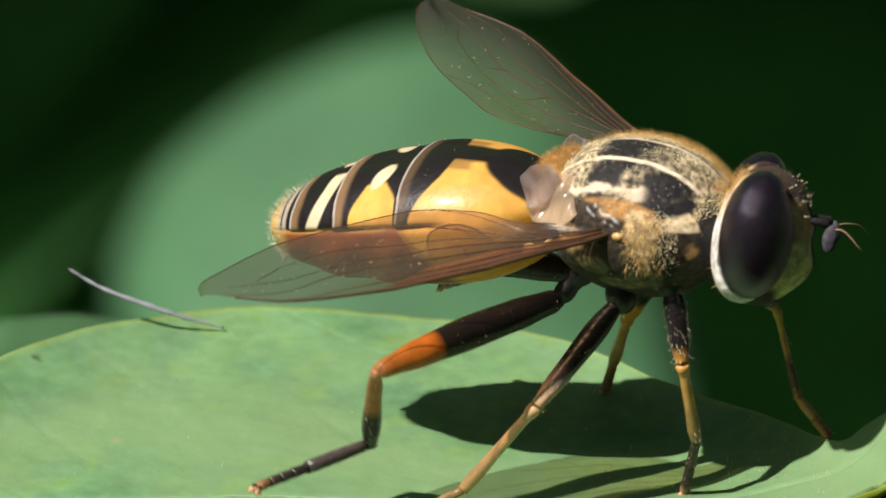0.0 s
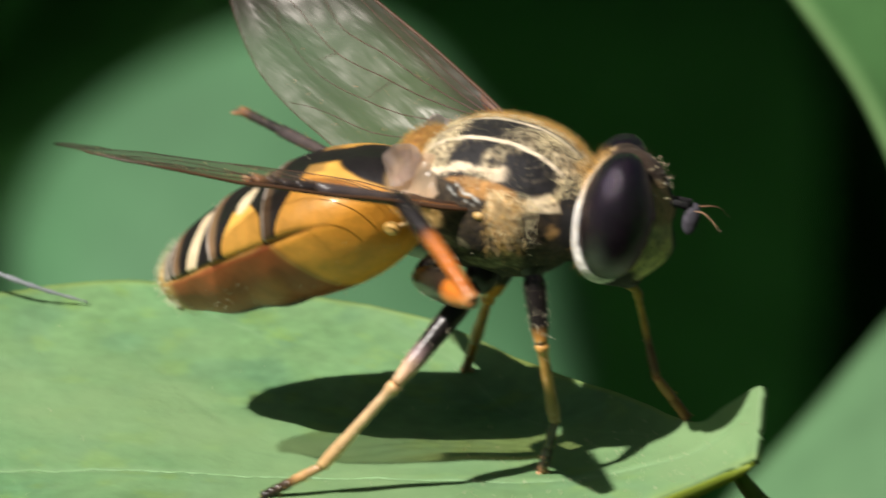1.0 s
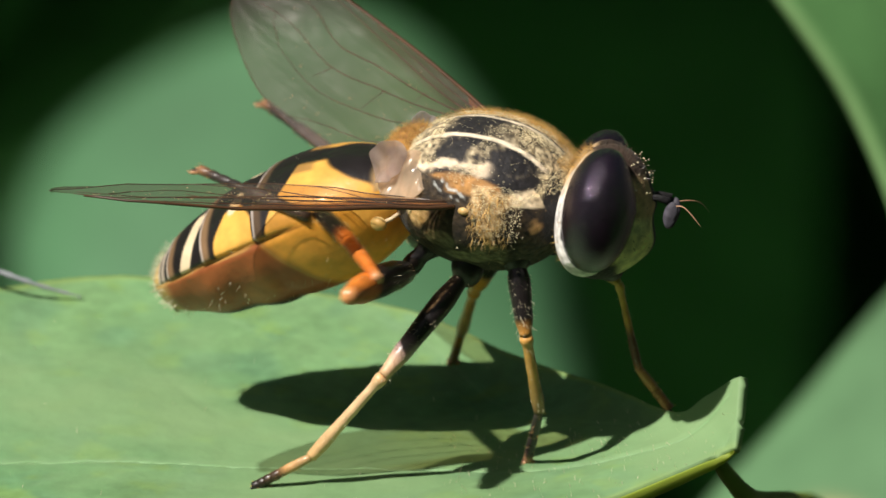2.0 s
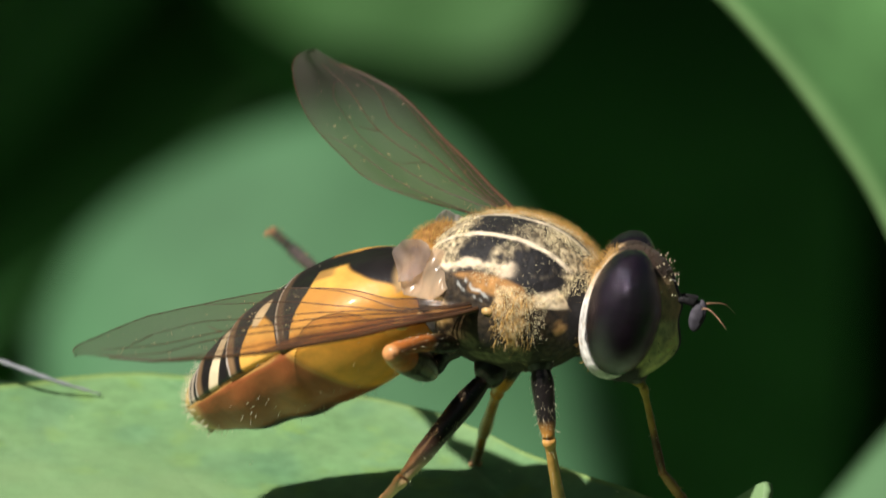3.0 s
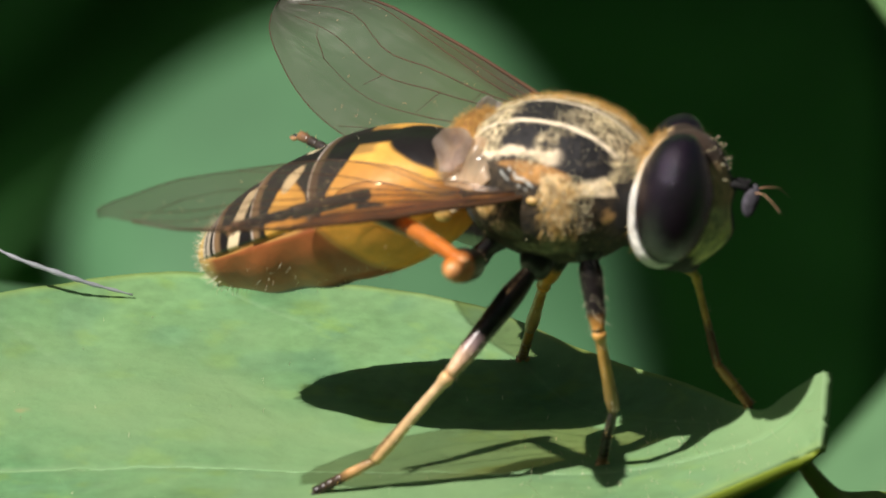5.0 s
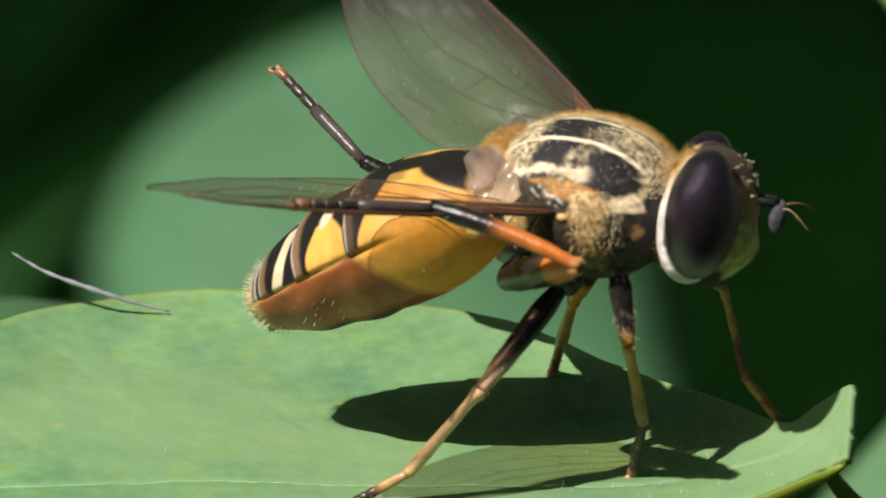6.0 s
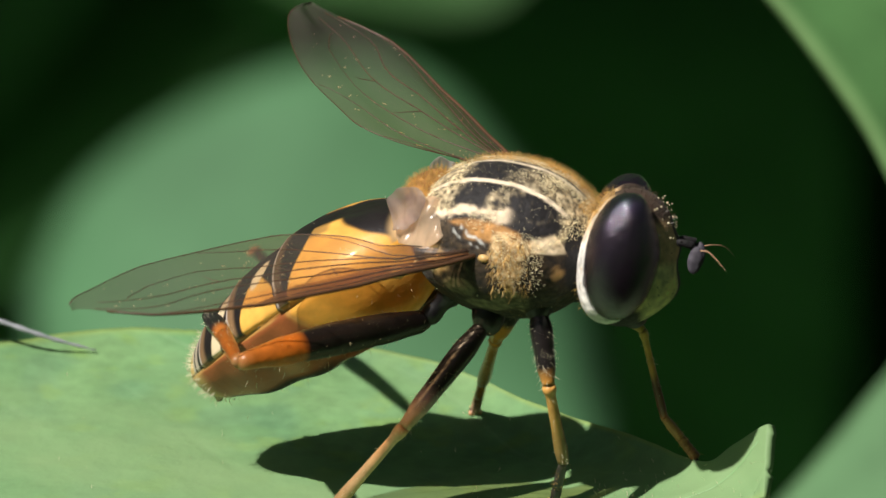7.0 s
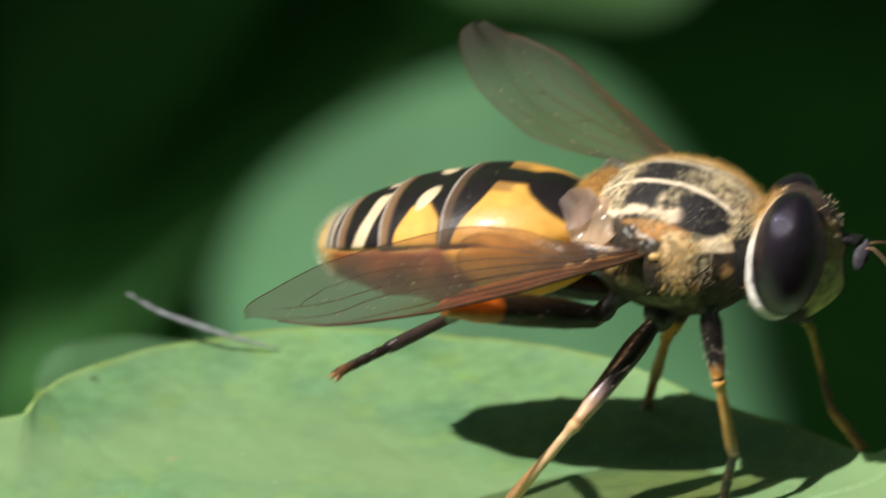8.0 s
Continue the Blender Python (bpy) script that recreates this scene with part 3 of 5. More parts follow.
def thorax_paint(u, v, p):
    x, y, z = p
    y, z = y * 0.990 + z * 0.139, z * 0.990 - y * 0.139
    q = (x, y, z)
    s = abs(y) + 0.02 * lumps(q, 2.2)
    grit = 0.5 + 0.8 * lumps(q, 9, 4) + 0.5 * lumps(q, 17, 2)
    gold = mixc((0.26, 0.185, 0.085), (0.76, 0.63, 0.40), grit)
    # back: jet black bands, dusted over in places, with two narrow pale stripes and pale flanks
    dust = dust_at(p)
    c = mixc(JET, gold, 0.85 * dust * step(grit, -0.2, 0.9) if dust > 0.03 else 0.06 * step(grit, 0.75, 1.0))
    c = mixc(c, (0.74, 0.62, 0.45), step(s, 0.375, 0.40) * step(0.505 - s, 0.0, 0.025) * step(1.6 - x, 0, 0.2))
    flank = 0.10 * lumps(q, 3, 5) + 0.05 * lumps(q, 9)
    c = mixc(c, mixc((0.70, 0.56, 0.40), gold, 0.35 * grit), step(s + flank, 1.00, 1.08) * step(1.25 + flank - s, 0, 0.09) * step(0.70 - x, 0, 0.4) * step(x, -1.5, -1.1))
    c = mixc(c, (0.40, 0.20, 0.06), step(s, 1.24, 1.30) * step(0.9 - x, 0, 0.1))
    c = mixc(c, mixc(gold, (0.55, 0.36, 0.13), 0.5), step(y, 0.55, 0.65))
    # sides: dark brown and olive plates, a tuft of golden hair, pale shoulder plate
    side = mixc((0.012, 0.009, 0.007), (0.06, 0.040, 0.020), grit)
    olive = mixc((0.10, 0.085, 0.04), (0.30, 0.26, 0.15), grit)
    for ox, oz, rx, rz in ((0.62, -0.52, 0.40, 0.34), (-0.42, -0.30, 0.42, 0.24), (0.05, -0.75, 0.5, 0.2)):
        side = mixc(side, olive, 0.75 * step(1.05 - math.hypot((x - ox) / rx, (z - oz) / rz) + 0.25 * lumps(q, 4, 2), 0, 0.3))
    side = mixc(side, (0.42, 0.21, 0.06), step(z, 0.74, 0.82) * step(0.85 - x, 0, 0.1) * step(x, -0.4, -0.2))
    streak = abs(math.sin(z * 17 + x * 5 + 2.5 * lumps(q, 2.0)))
    d = max(abs(x + 0.25) / 0.42, abs(z - 0.80 + 0.25 * x) / 0.17)
    side = mixc(side, (0.62, 0.64, 0.60), 0.9 * step(grit, 0.3, 0.7) * step(1.0 - d, 0, 0.2) * step(streak, 0.72, 0.94))
    d = math.hypot((x + 0.95) / 0.34, (z - 0.18) / 0.36)
    side = mixc(side, mixc((0.40, 0.27, 0.11), (0.66, 0.50, 0.28), grit), step(1.0 - d + 0.3 * lumps(q, 3, 9), 0, 0.35))
    # golden tuft, widest above, pointing down
    w = 0.40 * step(z, -0.50, 0.45)
    tan = mixc((0.22, 0.12, 0.04), (0.80, 0.60, 0.33), grit * step(abs(math.sin(x * 13 + z * 4 + 3 * lumps(q, 3))), -0.3, 0.7))
    side = mixc(side, tan, step(w - abs(x - 0.68 + 0.10 * z) + 0.20 * lumps(q, 4, 8) + 0.1 * lumps(q, 11), 0, 0.14) * step(1.0 - z, 0, 0.1))
    side = mixc(side, tan, 0.9 * step(z, 0.50, 0.62) * step(x, 0.5, 0.7) * step(1.3 - x, 0, 0.2))
    d = max(abs(x - 1.38 - 0.1 * lumps(q, 3)) / 0.36, abs(z - 0.70 + 0.3 * (x - 1.4)) / 0.22)
    side = mixc(side, mixc((0.78, 0.63, 0.42), gold, 0.3), step(1.0 - d, 0, 0.18))
    d = math.hypot((x - 1.55) / 0.14, (z - 0.06) / 0.18)
    side = mixc(side, (0.56, 0.32, 0.12), 0.8 * step(1.0 - d + 0.5 * lumps(q, 6, 1), 0, 0.5))
    # front end painted jet for the shadow in the gap behind the head
    side = mixc(side, JET, step(x, 1.60, 1.68))
    c = mixc(c, JET, step(x, 1.55, 1.63) * step(-y, 0.15, 0.35))
    c = mixc(side, c, step(z + 0.16 * step(x, 0.5, 1.0), 0.92, 1.0) if s > 0.9 else 1.0 * step(z, 0.05, 0.12))
    c = mixc(c, (0.36, 0.17, 0.05), 0.7 * step(-x, 1.5, 1.8))
    return c


def head_paint(u, v, p):
    x, y, z = p[0] - 2.55, p[1], p[2] - 0.05
    c = mixc((0.86, 0.77, 0.36), (0.76, 0.66, 0.26), 0.5 + lumps(p, 2.0))
    c = mixc(c, (0.62, 0.42, 0.20), step(z, 0.05, 0.25))
    c = mixc(c, BLACK, step(0.20 - abs(y), 0, 0.06) * step(x, 0.3, 0.5))
    c = mixc(c, (0.05, 0.03, 0.02), step(z, 0.85, 1.05))
    c = mixc(c, BLACK, step(-z, 0.80, 0.95) * step(0.62 - x, -0.05, 0.15))
    return c


def rim_paint(u, v, p):
    """The pale orbit round the eyes: white below, cream to golden on top."""
    z = p[2] - 0.12
    c = mixc((0.76, 0.72, 0.68), (0.60, 0.47, 0.32), step(z + 0.1 * lumps(p, 4), 0.0, 0.6))
    c = mixc(c, (0.50, 0.30, 0.10), 0.7 * step(z, 0.9, 1.25))
    c = mixc(c, (0.30, 0.28, 0.24), 0.5 * step(lumps(p, 8) + lumps(p, 3), 0.25, 0.6))
    # dark brown crown between the eyes
    return mixc(c, (0.030, 0.018, 0.012), step(z, 0.45, 0.75) * step(p[0], 2.0, 2.2) * step(1.02 - abs(p[1]), 0, 0.12))


def head_warp(p):
    x, y, z = p
    if x > 0:
        x *= 1 + 0.24 * math.exp(-((z + 0.50) / 0.55) ** 2) * math.exp(-(y / 0.7) ** 2)
        x *= 1 + 0.10 * math.exp(-((z - 0.45) / 0.2) ** 2) * math.exp(-(y / 0.4) ** 2)
        x *= 1 - 0.03 * math.exp(-((z + 0.02) / 0.22) ** 2) * math.exp(-(y / 0.5) ** 2)
    return (x, y, z)


def eye_warp(p):
    """Cut away in front and above, where the brow runs down."""
    x, y, z = p
    if x > 0:
        x *= 1 - 0.24 * step(z, 0.1, 1.2)
    return (x, y, z)


# the head is turned a little to the fly's left
HEAD_TURN = pose(2.0 * MM, 0, 0.1 * MM, -11, 9, 14) @ pose(-2.0 * MM, 0, -0.1 * MM)


ABDOMEN_L = 6.55


def abdomen_profile(s):
    """Half width, height of the flat back and depth of the belly at s, from 0 (waist) to 1 (tip)."""
    w = 1.72 * (math.sin(0.5 * math.pi * s / 0.36) ** 0.5 if s < 0.36 else math.cos(0.5 * math.pi * ((s - 0.36) / 0.655)) ** 0.44 if s < 1 else 0.0)
    w = max(w, 0.02)
    front = 0.97 * 1.72 * math.sin(0.5 * math.pi * max(s, 0.001) / 0.36) ** 0.32 if s < 0.36 else 0.97 * w
    return w, 0.64 * w, front


RINGS = (0.465, 0.70, 0.88)     # hind margins of the back plates


def abdomen_point(u, v):
    w, back, belly = abdomen_profile(u)
    a = 2 * math.pi * v
    up = math.sin(a)
    y, z = math.cos(a) * w, up * (back if up > 0 else belly)
    # back plates: each overlaps the next with a step at its hind margin
    lift = 0.0
    for r in RINGS:
        lift += 0.055 * (1 - step(u, r, r + 0.010)) * step(u, r - 0.20, r) * step(up, 0.18, 0.30)
    k = 1 + lift
    # crease where the plates meet the soft side, and folds of the soft side
    k -= 0.05 * math.exp(-((up - 0.20) / 0.06) ** 2) * step(u, 0.25, 0.4)
    if up < 0.1:
        k += 0.022 * math.sin(u * 30 + up * 3) * step(u, 0.42, 0.5) * step(-up, -0.1, 0.2)
    k += 0.012 * lumps((u * 6, math.cos(a) * 2, math.sin(a) * 2), 1.3)
    return (-u * ABDOMEN_L, y * k, z * k + 0.26 - 0.62 * u * u)


def abdomen_paint(u, v, p):
    a = 2 * math.pi * v
    up = math.sin(a)                       # 1 on the back, -1 on the belly
    t = u + 0.008 * lumps(p, 1.5)
    top = math.degrees(math.asin(min(1.0, abs(up)))) if up > 0 else 0.0      # 90 on the midline of the back
    top += 2.0 * lumps(p, 2.0, 3)
    c = YELLOW
    if t < 0.465:
        # black hourglass: a front corner, the midline, a hind band that tapers down the side
        c = mixc(c, (0.30, 0.17, 0.06), 0.75 * step(top, 66, 70) * step(80 - top, 0, 4) * step(t, 0.24, 0.27) * step(0.375 - t, 0, 0.03))
        c = mixc(c, BLACK, step(top, 76, 80) * step(t, 0.10, 0.14))
        c = mixc(c, BLACK, step(0.07 + 0.16 * step(top, 24, 84) - t, 0, 0.02))
        c = mixc(c, (0.62, 0.42, 0.20), step(0.075 - t, 0, 0.03))
        w = 0.046 + 0.100 * step(top, 14, 82)
        c = mixc(c, BLACK, step(t, 0.458 - w, 0.466 - w) * step(top, 13, 17))
    elif t < 0.70:
        c = BLACK
        front = 0.474 + 0.060 * step(top, 38, 66)
        rear = 0.640 - 0.055 * step(top, 20, 80)
        c = mixc(c, YELLOW, step(t, front, front + 0.008) * step(rear - t, 0, 0.008) * step(60 - top, 0, 3))
        d = math.hypot((t - 0.550 + 0.0012 * (top - 68)) / 0.030, (top - 67) / 13)
        c = mixc(c, (0.86, 0.70, 0.46), step(1.15 - d, 0, 0.25))
    elif t < 0.88:
        c = BLACK
        c = mixc(c, (0.86, 0.69, 0.45), step(0.028 - abs(t - 0.790 + 0.0009 * (top - 10)), 0, 0.007) * step(84 - top, 0, 3))
    else:
        c = mixc(BLACK, (0.56, 0.48, 0.38), step(t, 0.900, 0.908))
        c = mixc(c, BLACK, step(0.007 - abs(t - 0.930), 0, 0.004) * step(up, 0.1, 0.3))
        c = mixc(c, (0.74, 0.50, 0.16), step(t, 0.945, 0.955))
    # pale shining hind margin of each plate
    for r in RINGS:
        c = mixc(c, (0.30, 0.18, 0.09), (0.85 if r > 0.5 else 0.35) * step(t, r - 0.048, r - 0.026) * step(r + 0.001 - t, 0, 0.003))
        c = mixc(c, (0.60, 0.53, 0.48), 0.9 * step(t, r - 0.011, r - 0.005) * step(r + 0.001 - t, 0, 0.003))
    # soft side and belly
    soft = mixc((0.90, 0.47, 0.08), (0.32, 0.095, 0.028), step(t - 0.13 * up, 0.40, 0.455))
    soft = mixc(soft, (0.52, 0.28, 0.08), 0.8 * step(0.012 - abs(t - 0.432 - 0.13 * up), 0, 0.01))
    soft = mixc(soft, (0.46, 0.20, 0.06), 0.6 * step(lumps(p, 0.9, 4), 0.05, 0.4) * step(t, 0.40, 0.46))
    soft = mixc(soft, (0.03, 0.028, 0.03), step(-up, 0.72, 0.86) * step(t, 0.4, 0.55))
    soft = mixc(soft, (0.62, 0.42, 0.14), step(t, 0.88, 0.95))
    rim = 0.22 + 0.02 * math.sin(t * 20)
    c = mixc(soft, c, step(up, rim - 0.03, rim + 0.03))
    c = mixc(c, (0.56, 0.32, 0.09), 0.8 * step(0.05 - abs(up - rim + 0.04), 0, 0.03) * step(t, 0.48, 0.54))
    c = mixc(c, (0.26, 0.09, 0.03), 0.6 * step(0.035 - abs(up - rim + 0.02), 0, 0.02) * step(0.52 - t, 0, 0.05) * step(t, 0.22, 0.34))
    return c


def limb(a, b):
    """The pose of a leg segment that runs from a to b (millimetres, in the fly's space)."""
    a, b = Vector(a), Vector(b)
    x = (b - a).normalized()
    y = Vector((0, 0, 1)).cross(x)
    y = y.normalized() if y.length > 0.05 else Vector((0, 1, 0))
    z = x.cross(y)
    m = Matrix((x, y, z)).transposed().to_4x4()
    m.translation = a * MM
    return m


def blade(root, along, chord):
    """The pose of a wing: x runs to its tip, y to its trailing edge."""
    x = Vector(along).normalized()
    y = Vector(chord)
    y = (y - x * y.dot(x)).normalized()
    m = Matrix((x, y, x.cross(y))).transposed().to_4x4()
    m.translation = Vector(root) * MM
    return m


WAIST = (-1.7, 0.0, -0.15)


def tilt(a):
    return pose(WAIST[0] * MM, WAIST[1] * MM, WAIST[2] * MM, 6, -a, 0)


def segment(name, length, radii, bands, parent, sides=14, bristles=0, seed=1, bow=0.0):
    """A leg segment along x: radii as (position, radius), bands as (position, colour)."""
    n = 26
    def at(table, s):
        for (s0, a), (s1, b) in zip(table, table[1:]):
            if s <= s1:
                f = (s - s0) / (s1 - s0)
                return mixc(a, b, f) if isinstance(a, tuple) else a + (b - a) * f * f * (3 - 2 * f)
        return table[-1][1]
    path = [(length * i / n, 0, bow * math.sin(math.pi * i / n)) for i in range(n + 1)]
    v, f, c = tube(name, path, [at(radii, i / n) for i in range(n + 1)], sides, lambda s: at(bands, s))
    me = mesh_of(name, v, f, c)
    ob = part(name, me, CHITIN, parent)
    if bristles:
        roots = scatter(me, bristles, lambda p, q: 1.0, seed)
        fuzz("bristles", roots, HAIR_PALE, ob, length=0.09, width=0.0034, lean=(0.6, 0, 0), spread=0.35, seed=seed)
    return ob


def tarsus(name, length, bands, parent, seed=1, basal=0.40, stout=1.0):
    """A foot of five bead-like joints with a pair of claws and pale pads."""
    pieces = []
    ends = [0] + [basal + (0.97 - basal) * k for k in (0, 0.32, 0.56, 0.77, 1.0)]
    def at(s):
        for (s0, a), (s1, b) in zip(bands, bands[1:]):
            if s <= s1:
                return mixc(a, b, (s - s0) / (s1 - s0))
        return bands[-1][1]
    for s0, s1 in zip(ends, ends[1:]):
        n = 5
        path = [(length * (s0 + (s1 - s0) * i / n), 0, 0) for i in range(n + 1)]
        rad = [(0.090 + 0.020 * math.sin(i / n * 2.2)) * (stout if s0 == 0 else 1.0) for i in range(n + 1)]
        v, f, c = tube(name, path, rad, 9, lambda q, s0=s0, s1=s1: at(s0 + (s1 - s0) * q))
        pieces.append((v, f, c))
    for side in (-1, 1):
        path = [(length * 0.95, side * 0.04, 0), (length * 0.99, side * 0.10, 0.02), (length * 1.02, side * 0.13, -0.06)]
        pieces.append(tube(name, path, [0.035, 0.03, 0.012], 6, lambda q: BLACK))
        path = [(length * 0.96, side * 0.05, -0.02), (length * 1.0, side * 0.09, -0.06), (length * 1.03, side * 0.11, -0.08)]
        pieces.append(tube(name, path, [0.03, 0.07, 0.03], 7, lambda q: (0.55, 0.30, 0.16)))
    v, f, c = joined(pieces)
    me = mesh_of(name, v, f, c)
    ob = part(name, me, CHITIN, parent)
    fuzz("bristles", scatter(me, 90, lambda p, q: 1.0, seed), HAIR_GOLD, ob, length=0.09, width=0.004, lean=(0.6, 0, 0), spread=0.35, seed=seed)
    return ob


WING_L = 9.0


def wing_edges(s):
    """Leading and trailing y at s along the wing."""
    lead = -0.28 * math.sin(math.pi * min(1, s * 1.02)) ** 0.8 + 0.9 * step(s, 0.72, 1.02) ** 1.6
    trail = 0.25 + 2.45 * step(s, 0.02, 0.42) ** 0.9
    trail -= 0.30 * math.exp(-((s - 0.20) / 0.035) ** 2)
    k = max(0.0, (s - 0.5) / 0.5)
    trail = lead + (trail - lead) * math.sqrt(max(0.0, 1 - k ** 2.6))
    return lead, trail


def wing_z(s, c, side):
    """Pleats and a slight camber."""
    return side * (0.10 * math.sin(s * 2.6) + 0.07 * math.sin(c * 10.0 + s * 4) * (1 - 0.6 * s) + 0.05 * lumps((s * 6, c * 4, 0), 1.0) + 0.012 * lumps((s * 22, c * 14, 3), 1.0))


def build_wing(name, parent, side):
    span = WING_L if side < 0 else 8.6
    def fn(u, v):
        s = u
        lead, trail = wing_edges(s)
        return (s * span, lead + (trail - lead) * v, wing_z(s, v, side))
    def paint(u, v, p):
        c = mixc((0.60, 0.56, 0.51), (0.95, 0.75, 0.50), step(0.75 - u, 0, 0.5) * (1 - 0.45 * v))
        c = mixc(c, (0.54, 0.31, 0.11), 0.85 * step(0.20 + 0.12 * step(0.4 - u, 0, 0.3) - v, 0, 0.1) * step(0.80 - u, 0, 0.4))
        return c
    wing = part(name, sheet(name, fn, 130, 50, paint), MEMBRANE, parent)
    def on(s, c):
        lead, trail = wing_edges(s)
        return Vector((s * span, lead + (trail - lead) * c, wing_z(s, c, side)))
    # veins: (s, chord fraction) from root to rim
    lines = (
        (((0, 0.05), (0.2, 0.0), (0.5, 0.0), (0.8, 0.0), (0.93, 0.02)), 0.062),
        (((0.02, 0.2), (0.2, 0.09), (0.42, 0.06), (0.62, 0.03)), 0.019),
        (((0.02, 0.25), (0.25, 0.15), (0.55, 0.10), (0.82, 0.03)), 0.022),
        (((0.03, 0.3), (0.25, 0.22), (0.5, 0.26), (0.66, 0.32), (0.80, 0.20), (0.95, 0.12)), 0.021),
        (((0.03, 0.4), (0.22, 0.30), (0.45, 0.38), (0.62, 0.48), (0.80, 0.44), (0.93, 0.42)), 0.019),
        (((0.03, 0.4), (0.2, 0.42), (0.42, 0.56), (0.60, 0.68), (0.78, 0.66)), 0.017),
        (((0.03, 0.5), (0.15, 0.55), (0.34, 0.72), (0.52, 0.86), (0.60, 0.97)), 0.017),
        (((0.03, 0.55), (0.13, 0.70), (0.25, 0.88), (0.33, 0.98)), 0.015),
        (((0.36, 0.20), (0.36, 0.32)), 0.013), (((0.62, 0.48), (0.64, 0.62)), 0.013), (((0.78, 0.66), (0.84, 0.55), (0.86, 0.44)), 0.013),
        (((0.45, 0.38), (0.47, 0.58)), 0.013), (((0.10, 0.0), (0.10, 0.25)), 0.026),
    )
    def vein(path, radii, sides):
        v, f, _ = tube("vein", path, radii, sides)
        part("vein", mesh_of("vein", v, f), VEIN, wing)
    for pts, r in lines:
        q = curve3([(s, c, 0) for s, c in pts], 16)
        vein([on(min(max(k.x, 0.0), 0.97), min(max(k.y, 0.0), 0.98)) for k in q], [r * (0.85 - 0.5 * i / 16) for i in range(17)], 6)
    vein([on(0.12 + 0.87 * i / 40, 1.0) for i in range(41)], [0.011] * 41, 5)
    # thickened amber cells behind the leading edge
    def strip(u, v):
        s = 0.015 + (0.60 if side > 0 else 0.26) * u
        return on(s, (0.004 + (0.16 + 0.30 * (1 - u) ** 3) * v) * min(1.0, 4.0 * (1 - u))) + Vector((0, 0, side * 0.014))
    part("leading_edge", sheet("leading_edge", strip, 70, 8), AMBER_FILM, wing, "amber thickened leading edge")
    # specks of pollen on the film, also standing in for its tiny white glints
    rnd = random.Random(71 + side)
    verts, faces = [], []
    for _ in range(70):
        s, c = rnd.uniform(0.12, 0.9), rnd.uniform(0.05, 0.9)
        for _ in range(rnd.choice((1, 1, 2, 4))):
            q = on(min(0.95, s + rnd.uniform(-0.006, 0.006)), c + rnd.uniform(-0.015, 0.015)) + Vector((0, 0, side * 0.012))
            r, k = rnd.uniform(0.007, 0.018), len(verts)
            verts += [q + Vector(d) * r for d in ((1, 0, 0), (-1, 0, 0), (0, 1, 0), (0, -1, 0), (0, 0, 1), (0, 0, -1))]
            faces += [(k + a, k + b, k + d) for a, b, d in ((0, 2, 4), (2, 1, 4), (1, 3, 4), (3, 0, 4), (2, 0, 5), (1, 2, 5), (3, 1, 5), (0, 3, 5))]
    tagged(part("pollen", mesh_of("pollen", verts, faces, smooth=False), POLLEN, wing, "pale pollen specks that double as glints"), kind="stuff")
    return wing


